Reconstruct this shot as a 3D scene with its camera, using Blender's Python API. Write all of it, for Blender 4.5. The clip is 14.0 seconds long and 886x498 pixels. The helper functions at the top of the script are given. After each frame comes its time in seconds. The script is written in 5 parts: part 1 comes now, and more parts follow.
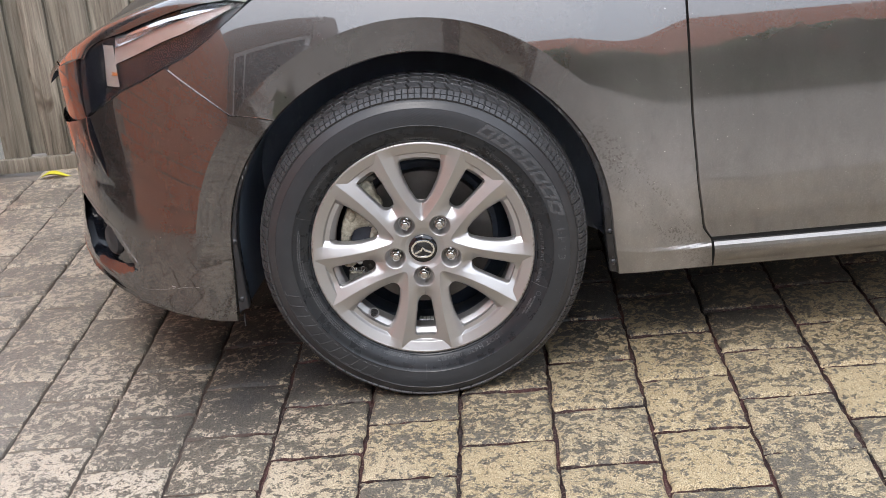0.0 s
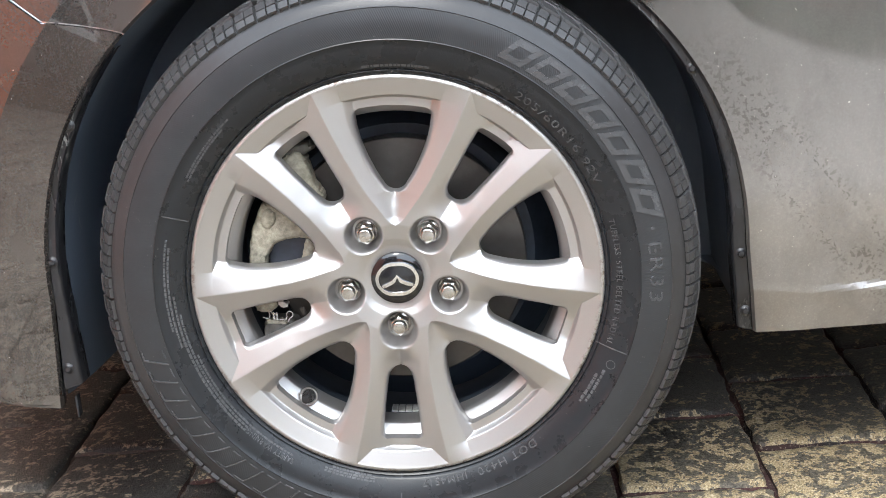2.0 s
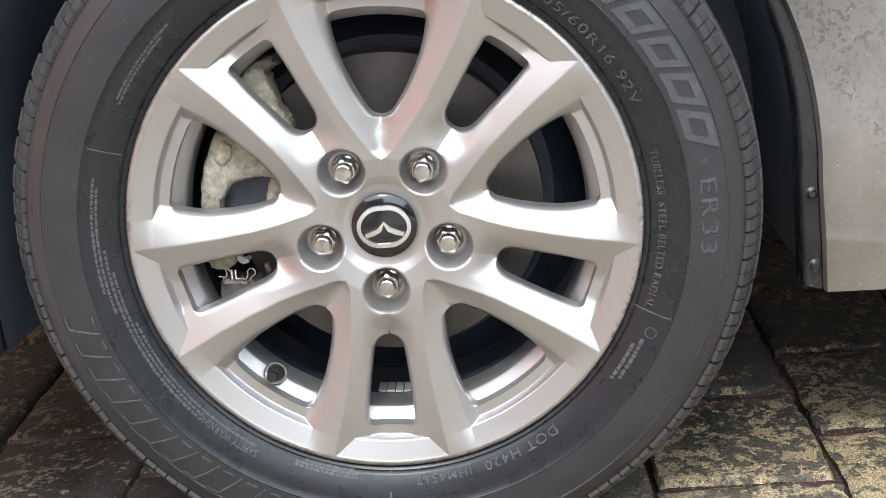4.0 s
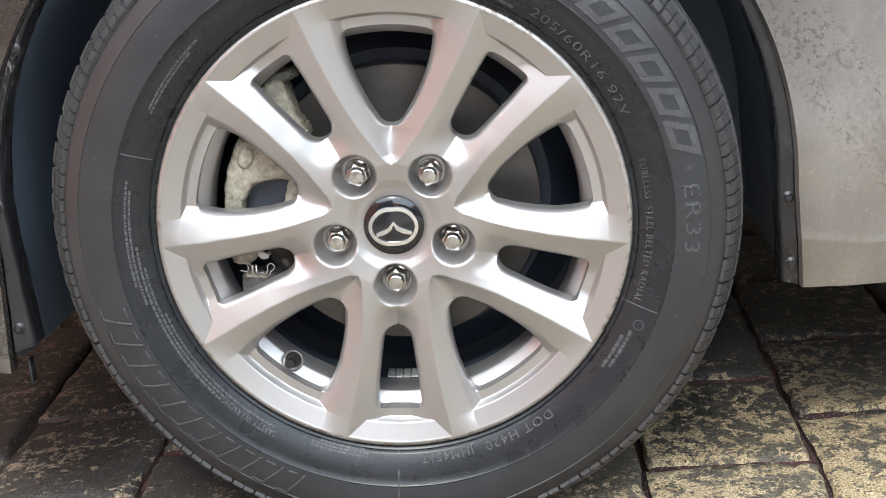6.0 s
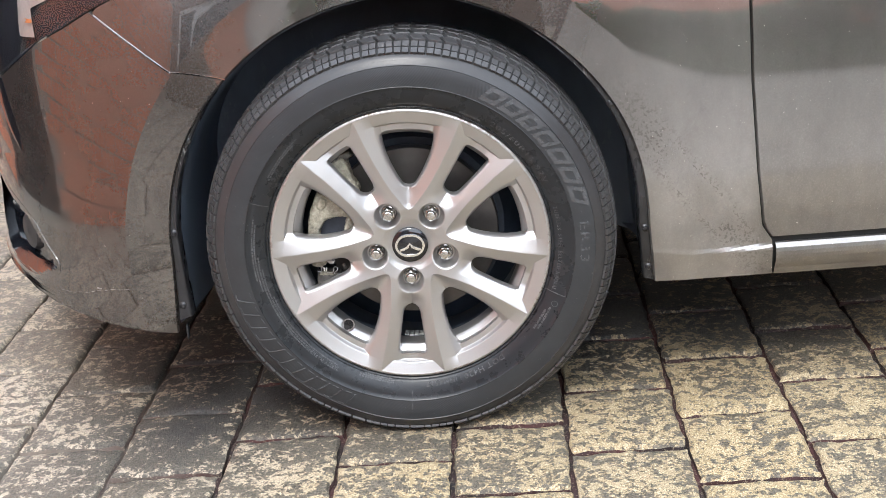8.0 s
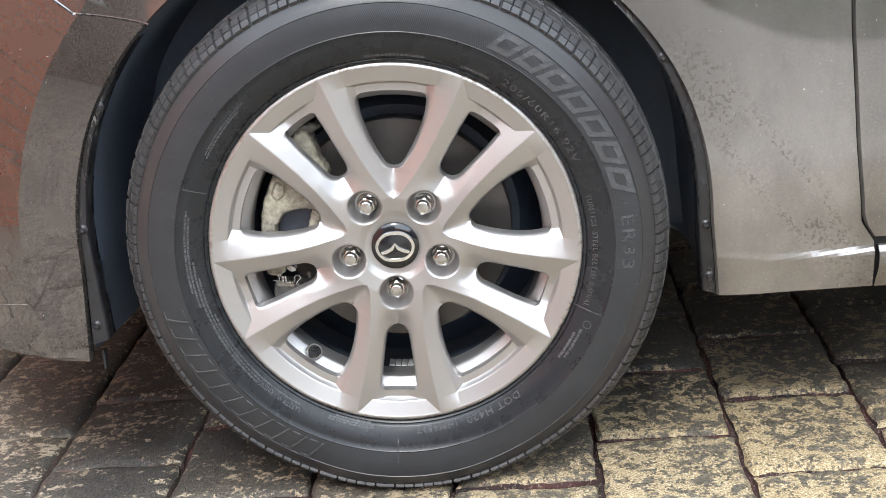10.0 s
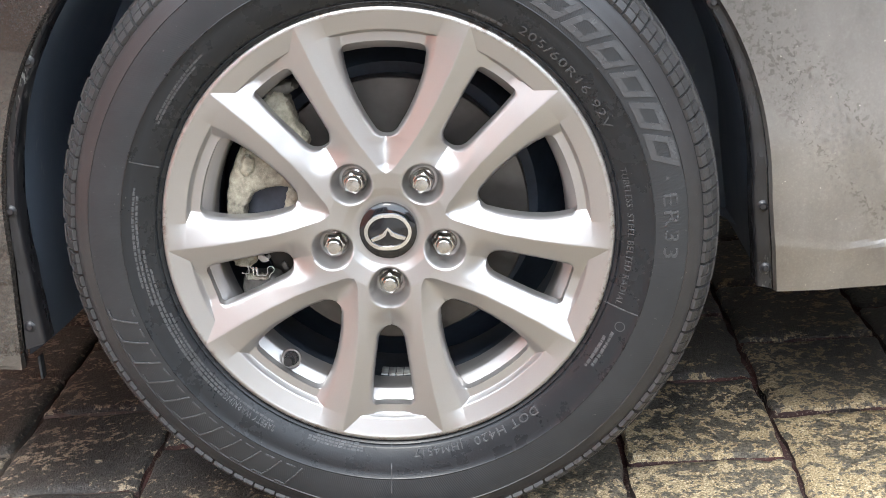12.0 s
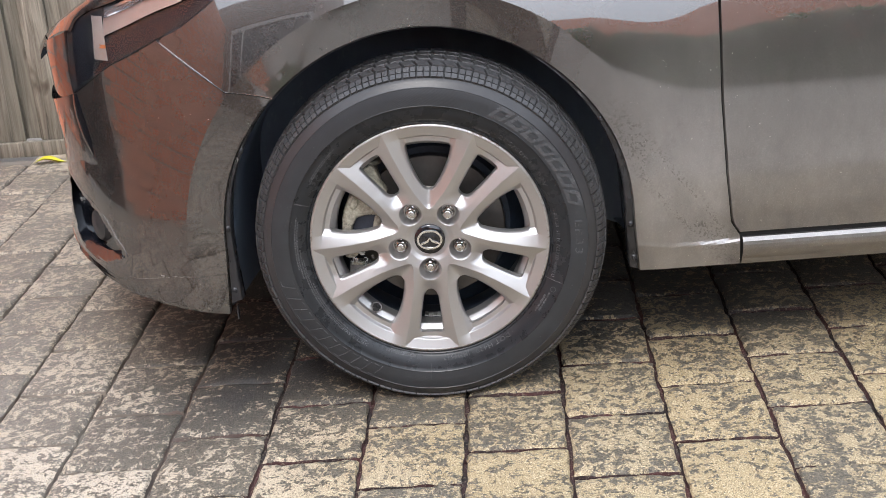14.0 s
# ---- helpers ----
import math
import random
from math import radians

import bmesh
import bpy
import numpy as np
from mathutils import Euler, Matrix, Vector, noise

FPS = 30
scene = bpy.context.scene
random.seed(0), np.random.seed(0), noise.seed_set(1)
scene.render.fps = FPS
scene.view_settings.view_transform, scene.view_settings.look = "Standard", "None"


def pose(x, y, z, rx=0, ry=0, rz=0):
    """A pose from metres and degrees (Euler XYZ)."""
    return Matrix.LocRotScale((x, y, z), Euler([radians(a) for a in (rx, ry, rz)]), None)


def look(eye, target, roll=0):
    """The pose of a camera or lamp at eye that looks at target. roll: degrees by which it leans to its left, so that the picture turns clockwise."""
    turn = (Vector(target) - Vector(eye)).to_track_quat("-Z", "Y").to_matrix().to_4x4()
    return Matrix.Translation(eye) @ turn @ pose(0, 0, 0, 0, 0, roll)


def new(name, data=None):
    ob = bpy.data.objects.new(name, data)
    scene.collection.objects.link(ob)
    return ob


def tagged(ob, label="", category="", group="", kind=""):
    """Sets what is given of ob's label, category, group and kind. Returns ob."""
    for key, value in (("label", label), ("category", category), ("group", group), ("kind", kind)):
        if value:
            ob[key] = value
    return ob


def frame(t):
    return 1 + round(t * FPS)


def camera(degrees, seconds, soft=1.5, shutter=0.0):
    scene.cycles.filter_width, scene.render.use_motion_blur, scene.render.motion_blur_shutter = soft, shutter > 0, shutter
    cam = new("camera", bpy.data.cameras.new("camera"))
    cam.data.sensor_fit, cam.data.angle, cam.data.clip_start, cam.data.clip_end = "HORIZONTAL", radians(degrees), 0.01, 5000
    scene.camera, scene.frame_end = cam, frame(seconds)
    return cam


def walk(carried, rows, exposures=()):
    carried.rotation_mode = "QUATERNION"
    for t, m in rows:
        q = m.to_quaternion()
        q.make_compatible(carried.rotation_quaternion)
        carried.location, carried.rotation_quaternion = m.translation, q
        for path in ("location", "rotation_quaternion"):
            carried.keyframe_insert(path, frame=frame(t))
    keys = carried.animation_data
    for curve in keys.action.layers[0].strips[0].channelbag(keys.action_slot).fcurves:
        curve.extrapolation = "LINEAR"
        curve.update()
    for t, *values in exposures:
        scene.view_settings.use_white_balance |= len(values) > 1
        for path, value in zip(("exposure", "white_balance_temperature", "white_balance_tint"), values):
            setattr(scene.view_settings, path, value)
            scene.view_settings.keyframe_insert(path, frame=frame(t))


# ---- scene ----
cam = camera(36.0, 14.0, soft=0.5)
PATH = [
    (0, (0.170, -2.523, 1.229), (0.0732, -0.6448, 0.5484), -5.49),
    (0.5, (0.164, -2.522, 1.218), (0.0482, -0.6348, 0.5649), -4.91),
    (1, (0.1577, -2.0491, 1.0043), (0.0305, -0.1451, 0.4057), -5.24),
    (1.5, (0.1501, -1.7403, 0.8839), (0.0223, 0.1726, 0.3143), -5.03),
    (2, (0.1338, -1.3832, 0.7348), (0.0201, 0.5394, 0.1957), -4.79),
    (2.5, (0.1198, -1.2036, 0.6653), (0.0213, 0.7136, 0.1042), -4.85),
    (3, (0.1083, -1.1259, 0.6385), (0.0131, 0.7843, 0.0535), -5.00),
    (3.5, (0.1107, -1.1103, 0.6288), (0.0049, 0.8012, 0.0500), -5.10),
    (6, (0.1195, -1.2019, 0.6777), (0.0010, 0.6993, 0.0682), -4.81),
    (6.5, (0.1244, -1.2781, 0.7052), (0.0089, 0.6183, 0.0804), -4.74),
    (7, (0.1379, -1.4280, 0.7586), (0.0156, 0.4679, 0.1337), -4.62),
    (7.5, (0.1498, -1.6846, 0.8578), (0.0348, 0.2121, 0.2338), -4.47),
    (7.7, (0.1556, -1.8093, 0.9107), (0.0404, 0.0854, 0.2809), -4.72),
    (8.3, (0.166, -2.125, 1.043), (0.0701, -0.2382, 0.3880), -4.41),
    (9.8, (0.1491, -1.6022, 0.8225), (0.0353, 0.3002, 0.2161), -4.49),
    (10, (0.1432, -1.5263, 0.8015), (0.0357, 0.3750, 0.1905), -4.47),
    (10.5, (0.1337, -1.3850, 0.7467), (0.0279, 0.5191, 0.1440), -4.36),
    (11, (0.1307, -1.2959, 0.7126), (0.0267, 0.6098, 0.1145), -4.28),
    (11.5, (0.1265, -1.2725, 0.7056), (0.0255, 0.6308, 0.0995), -4.23),
    (12, (0.1228, -1.2647, 0.7028), (0.0178, 0.6369, 0.0920), -4.38),
    (12.5, (0.1202, -1.2690, 0.7053), (-0.0039, 0.6323, 0.0975), -4.63),
    (13, (0.1214, -1.3285, 0.7251), (-0.0214, 0.5742, 0.1258), -4.74),
    (13.5, (0.1416, -1.5818, 0.8188), (0.0007, 0.3153, 0.2015), -4.75),
    (14, (0.162, -2.354, 1.149), (0.0515, -0.4761, 0.4702), -4.65),
]
walk(cam, [(t, look(eye, target, roll)) for t, eye, target, roll in PATH], [(0.0, -0.06, 6500, 10), (0.5, -0.04, 6500, 10), (1.0, 0.06, 6480, 9), (1.5, 0.36, 6440, 7), (2.0, 0.60, 6400, 6), (2.6, 0.54, 6400, 5), (7.0, 0.54, 6400, 5), (7.6, 0.57, 6430, 7), (8.3, 0.42, 6450, 8), (9.8, 0.54, 6420, 6), (13.5, 0.62, 6430, 8), (14.0, 0.10, 6500, 10)])

# ---- sky and sun ----
world = bpy.data.worlds.new("sky")
scene.world = world
world.use_nodes = True
wn, wl = world.node_tree.nodes, world.node_tree.links
sky = wn.new("ShaderNodeTexSky")
sky.sky_type, sky.sun_disc = "NISHITA", False
sky.sun_elevation, sky.sun_rotation = radians(52), radians(186)
sky.dust_density = 4.0
cloud_mix = wn.new("ShaderNodeMix")
cloud_mix.data_type = "RGBA"
cloud_mix.inputs[0].default_value = 0.8
cloud_mix.inputs[7].default_value = (8.6, 9.5, 11.0, 1)
wl.new(sky.outputs[0], cloud_mix.inputs[6])
wl.new(cloud_mix.outputs[2], wn["Background"].inputs[0])
wn["Background"].inputs[1].default_value = 0.33
sun = new("sun", bpy.data.lights.new("sun", "SUN"))
sun.data.energy, sun.data.angle, sun.data.color = 1.3, radians(14), (1.0, 0.97, 0.94)
sun.matrix_world = look((0, 0, 5), Vector((0, 0, 5)) - Vector((math.sin(radians(186)) * math.cos(radians(52)), math.cos(radians(186)) * math.cos(radians(52)), math.sin(radians(52)))))

# ---- small tools ----
def mesh_of(name, verts, faces, smooth=True, sharp=35.0):
    me = bpy.data.meshes.new(name)
    me.from_pydata([tuple(v) for v in verts], [], faces)
    me.update()
    if smooth:
        me.shade_smooth()
        me.set_sharp_from_angle(angle=radians(sharp))
    return me


def part(name, me, material, parent, label=""):
    """One mesh object, from a mesh or a bmesh, under a thing or under a part."""
    if isinstance(me, bmesh.types.BMesh):
        bm, me = me, bpy.data.meshes.new(name)
        bm.to_mesh(me)
        bm.free()
        me.shade_smooth()
        me.set_sharp_from_angle(angle=radians(35))
    if material is not None and not me.materials:
        me.materials.append(material)
    ob = new(name, me)
    ob.parent = parent
    return tagged(ob, label)


def smooth(a, b, v):
    t = min(1.0, max(0.0, (v - a) / (b - a)))
    return t * t * (3 - 2 * t)


def between(v, pairs):
    """Straight steps through (input, value) pairs."""
    if v <= pairs[0][0]:
        return pairs[0][1]
    for (a, p), (b, q) in zip(pairs, pairs[1:]):
        if v <= b:
            return p + (q - p) * (v - a) / (b - a)
    return pairs[-1][1]


def grid_faces(rows, cols, closed=False, flip=False):
    out = []
    for i in range(rows - 1):
        for j in range(cols if closed else cols - 1):
            k = (j + 1) % cols
            f = (i * cols + j, i * cols + k, (i + 1) * cols + k, (i + 1) * cols + j)
            out.append(f[::-1] if flip else f)
    return out


def box_bm(sx, sy, sz, bevel=0.0, at=(0, 0, 0), segments=2, bm=None):
    own = bm is None
    bm = bmesh.new() if own else bm
    made = bmesh.ops.create_cube(bm, size=1, matrix=Matrix.Translation(at) @ Matrix.Diagonal((sx, sy, sz, 1)))
    if bevel:
        edges = list({e for v in made["verts"] for e in v.link_edges})
        bmesh.ops.bevel(bm, geom=edges, offset=bevel, segments=segments, affect="EDGES", profile=0.5)
    return bm


def lathe(name, profile, count, centre, start=0.0, sweep=360.0, sharp=35.0):
    """profile: (radius, y) pairs turned about the y axis through centre."""
    closed = sweep >= 360
    n = count if closed else count + 1
    verts = []
    for r, y in profile:
        for j in range(n):
            a = radians(start + sweep * j / count)
            verts.append((centre[0] + r * math.cos(a), centre[1] + y, centre[2] + r * math.sin(a)))
    return mesh_of(name, verts, grid_faces(len(profile), n, closed), True, sharp)


# ---- materials ----
def material(name, colour=(0.5, 0.5, 0.5), roughness=0.5, metallic=0.0, coat=0.0):
    m = bpy.data.materials.new(name)
    m.use_nodes = True
    b = m.node_tree.nodes["Principled BSDF"]
    b.inputs["Base Color"].default_value = (*colour, 1)
    b.inputs["Roughness"].default_value = roughness
    b.inputs["Metallic"].default_value = metallic
    b.inputs["Coat Weight"].default_value = coat
    b.inputs["Coat Roughness"].default_value = 0.03
    return m


class Nodes:
    """Short names for building a node tree."""

    def __init__(self, m):
        self.t = m.node_tree
        self.b = m.node_tree.nodes["Principled BSDF"]

    def add(self, kind, **values):
        n = self.t.nodes.new(kind)
        for k, v in values.items():
            setattr(n, k, v)
        return n

    def link(self, a, b):
        self.t.links.new(a, b)

    def where(self, space="Position"):
        if space == "Position":
            return self.add("ShaderNodeNewGeometry").outputs["Position"]
        return self.add("ShaderNodeTexCoord").outputs[space]

    def noise(self, scale, detail=4.0, rough=0.55, at=None, stretch=None, distort=0.0):
        n = self.add("ShaderNodeTexNoise")
        n.inputs["Scale"].default_value, n.inputs["Detail"].default_value = scale, detail
        n.inputs["Roughness"].default_value, n.inputs["Distortion"].default_value = rough, distort
        src = at if at is not None else self.where()
        if stretch:
            mp = self.add("ShaderNodeMapping")
            mp.inputs["Scale"].default_value = stretch
            self.link(src, mp.inputs["Vector"])
            src = mp.outputs[0]
        self.link(src, n.inputs["Vector"])
        return n.outputs["Fac"]

    def ramp(self, src, stops):
        r = self.add("ShaderNodeValToRGB")
        el = r.color_ramp.elements
        while len(el) < len(stops):
            el.new(0.5)
        for e, (p, c) in zip(el, stops):
            e.position, e.color = p, ((c, c, c, 1) if isinstance(c, (int, float)) else (*c, 1))
        self.link(src, r.inputs[0])
        return r.outputs[0]

    def mix(self, fac, a, b, blend="MIX"):
        n = self.add("ShaderNodeMix", data_type="RGBA", blend_type=blend)
        for i, v in ((0, fac), (6, a), (7, b)):
            if isinstance(v, (int, float)):
                n.inputs[i].default_value = v if i == 0 else (v, v, v, 1)
            elif isinstance(v, tuple):
                n.inputs[i].default_value = (*v, 1)
            else:
                self.link(v, n.inputs[i])
        return n.outputs[2]

    def math(self, op, a, b=0.0):
        n = self.add("ShaderNodeMath", operation=op)
        for i, v in ((0, a), (1, b)):
            if isinstance(v, (int, float)):
                n.inputs[i].default_value = v
            else:
                self.link(v, n.inputs[i])
        return n.outputs[0]

    def bump(self, height, strength=0.3, distance=0.002):
        n = self.add("ShaderNodeBump")
        n.inputs["Strength"].default_value, n.inputs["Distance"].default_value = strength, distance
        self.link(height, n.inputs["Height"])
        self.link(n.outputs[0], self.b.inputs["Normal"])

    def set(self, name, src):
        self.link(src, self.b.inputs[name])


def paint_material():
    """Dark grey-brown metallic car paint under clear coat, with a dust film, dust specks and dried splashes behind the wheel."""
    m = material("car_paint", (0.2, 0.185, 0.17), 0.3, 0.8, 1.0)
    m.node_tree.nodes["Principled BSDF"].inputs["Coat IOR"].default_value = 1.85
    n = Nodes(m)
    pos = n.where()
    flake = n.noise(1500, 1, at=pos)
    base = n.mix(n.ramp(flake, [(0.3, 0.0), (0.7, 1.0)]), (0.054, 0.048, 0.045), (0.102, 0.092, 0.087))
    film = n.math("MULTIPLY", n.ramp(n.noise(6.5, 6, 0.65, at=pos), [(0.45, 0.0), (0.8, 0.12)]), 0.3)
    speck = n.ramp(n.noise(260, 2, 0.6, at=pos), [(0.74, 0.0), (0.76, 0.85)])
    sep = n.add("ShaderNodeSeparateXYZ")
    n.link(pos, sep.inputs[0])
    # dried splash spots in a band that runs down behind the wheel
    slant = n.math("ADD", sep.outputs[0], n.math("MULTIPLY", sep.outputs[2], 0.735))
    band = n.math("SUBTRACT", 1.0, n.math("MULTIPLY", n.math("ABSOLUTE", n.math("SUBTRACT", slant, 0.722)), 19.0))
    spots = n.math("MULTIPLY", n.ramp(n.noise(215, 3, 0.6, at=pos, distort=0.3), [(0.545, 0.0), (0.575, 1.0)]), n.math("MULTIPLY", n.ramp(band, [(0.05, 0.0), (0.6, 1.0)]), n.ramp(sep.outputs[2], [(0.24, 0.5), (0.33, 1.0), (0.50, 1.0), (0.57, 0.0)])))
    # road film thrown up behind the wheel, with run marks
    rear = n.math("MULTIPLY", n.ramp(n.math("ADD", sep.outputs[0], n.math("MULTIPLY", n.noise(9, 4, at=pos), 0.08)), [(0.33, 0.0), (0.46, 1.0)]), n.ramp(n.math("ADD", sep.outputs[2], n.math("MULTIPLY", n.noise(5, 4, at=pos, stretch=(1, 1, 0.3)), 0.2)), [(0.5, 1.0), (0.8, 0.0)]))
    marks = n.ramp(n.noise(32, 5, 0.7, at=pos, stretch=(1, 1, 0.5)), [(0.3, 0.75), (0.6, 1.0)])
    film = n.math("MINIMUM", n.math("ADD", film, n.math("MULTIPLY", n.math("MULTIPLY", n.math("MULTIPLY", rear, marks), n.ramp(sep.outputs[0], [(0.535, 1.0), (0.56, 0.62)])), 0.46)), 0.75)
    fine = n.ramp(n.noise(380, 4, 0.75, at=pos), [(0.5, 0.0), (0.72, 1.0)])
    film = n.math("ADD", film, n.math("MULTIPLY", fine, n.math("ADD", 0.02, n.math("MULTIPLY", rear, 0.13))))
    # dull olive tint on the flare in front of the wheel, painted in for its greenish reflection
    off = n.add("ShaderNodeVectorMath", operation="SUBTRACT")
    off.inputs[1].default_value = (0, 0.02, 0.315)
    n.link(pos, off.inputs[0])
    far = n.add("ShaderNodeVectorMath", operation="LENGTH")
    n.link(off.outputs[0], far.inputs[0])
    flare = n.math("MULTIPLY", n.ramp(far.outputs["Value"], [(0.448, 1.0), (0.454, 0.0)]), n.ramp(n.math("MULTIPLY", sep.outputs[0], -1.0), [(0.2, 0.0), (0.34, 1.0)]))
    flare = n.math("MULTIPLY", flare, n.ramp(n.noise(24, 5, 0.6, at=pos), [(0.3, 0.0), (0.7, 0.04)]))
    base = n.mix(flare, base, (0.40, 0.41, 0.33))
    col = n.mix(film, base, (0.435, 0.412, 0.385))
    col = n.mix(n.math("MULTIPLY", spots, 0.62), col, (0.06, 0.05, 0.043))
    col = n.mix(speck, col, (0.6, 0.56, 0.5))
    n.set("Base Color", col)
    n.set("Roughness", n.math("ADD", 0.27, n.math("MULTIPLY", film, 0.4)))
    n.set("Coat Roughness", n.math("ADD", 0.02, n.math("MULTIPLY", n.math("ADD", film, spots), 0.2)))
    n.set("Metallic", n.math("SUBTRACT", 0.8, n.math("ADD", n.math("MULTIPLY", film, 0.5), n.math("MULTIPLY", speck, 0.4))))
    return m


def alloy_material():
    """Silver lacquered cast alloy with a fine sparkle, brake dust and scuffs."""
    m = material("silver_alloy", (0.6, 0.59, 0.58), 0.36, 0.8, 0.15)
    n = Nodes(m)
    pos = n.where()
    grain = n.noise(900, 2, at=pos)
    soil = n.ramp(n.noise(14, 4, 0.6, at=pos), [(0.45, 0.0), (0.8, 0.22)])
    col = n.mix(n.ramp(grain, [(0.3, 0.0), (0.7, 1.0)]), (0.420, 0.409, 0.402), (0.436, 0.424, 0.417))
    col = n.mix(soil, col, (0.40, 0.36, 0.32))
    # kerb scuffs along the outer edge
    off = n.add("ShaderNodeVectorMath", operation="SUBTRACT")
    off.inputs[1].default_value = (0, 0, 0.315)
    n.link(pos, off.inputs[0])
    far = n.add("ShaderNodeVectorMath", operation="LENGTH")
    n.link(off.outputs[0], far.inputs[0])
    edge = n.ramp(n.math("MULTIPLY", n.math("SUBTRACT", far.outputs["Value"], 0.2), 40.0), [(0.58, 0.0), (0.78, 1.0)])
    scuff = n.math("MULTIPLY", edge, n.math("MULTIPLY", n.ramp(n.noise(160, 5, 0.75, at=pos), [(0.5, 0.0), (0.58, 1.0)]), n.ramp(n.noise(11, 3, 0.5, at=pos), [(0.44, 0.0), (0.58, 1.0)])))
    n.set("Base Color", n.mix(scuff, col, (0.19, 0.15, 0.125)))
    n.set("Roughness", n.math("ADD", 0.36, n.math("MULTIPLY", soil, 0.2)))
    n.b.inputs["Coat Roughness"].default_value = 0.2
    return m


def rubber_material(name, colour, roughness, ribs=False):
    m = material(name, colour, roughness)
    m.node_tree.nodes["Principled BSDF"].inputs["Specular IOR Level"].default_value = 0.36
    n = Nodes(m)
    pos = n.where()
    dust = n.ramp(n.noise(26, 6, 0.65, at=pos), [(0.4, 0.0), (0.8, 0.5)])
    speck = n.ramp(n.noise(260, 3, 0.6, at=pos), [(0.70, 0.0), (0.75, 0.7)])
    warm = tuple(c * 1.5 + 0.002 for c in colour)
    n.set("Base Color", n.mix(speck, n.mix(dust, colour, warm), (0.13, 0.125, 0.12)))
    n.set("Roughness", n.math("ADD", roughness, n.math("MULTIPLY", dust, 0.15)))
    if ribs:
        # fine raised hatching of the sidewall's outer band
        v = n.add("ShaderNodeVectorMath", operation="SUBTRACT")
        v.inputs[1].default_value = (0, 0, 0.315)
        n.link(pos, v.inputs[0])
        s = n.add("ShaderNodeSeparateXYZ")
        n.link(v.outputs[0], s.inputs[0])
        ang = n.add("ShaderNodeMath", operation="ARCTAN2")
        n.link(s.outputs[0], ang.inputs[0])
        n.link(s.outputs[2], ang.inputs[1])
        rad = n.add("ShaderNodeVectorMath", operation="LENGTH")
        n.link(v.outputs[0], rad.inputs[0])
        w = n.math("SINE", n.math("ADD", n.math("MULTIPLY", ang.outputs[0], 760.0), n.math("MULTIPLY", rad.outputs["Value"], 1300.0)))
        n.bump(n.math("MULTIPLY", w, n.ramp(n.noise(7, 2, at=pos), [(0.4, 0.1), (0.6, 1.0)])), 0.13, 0.0005)
    else:
        n.bump(n.math("ADD", n.noise(420, 4, 0.7, at=pos), n.math("MULTIPLY", n.noise(40, 4, 0.6, at=pos), 1.6)), 0.14, 0.001)
    return m


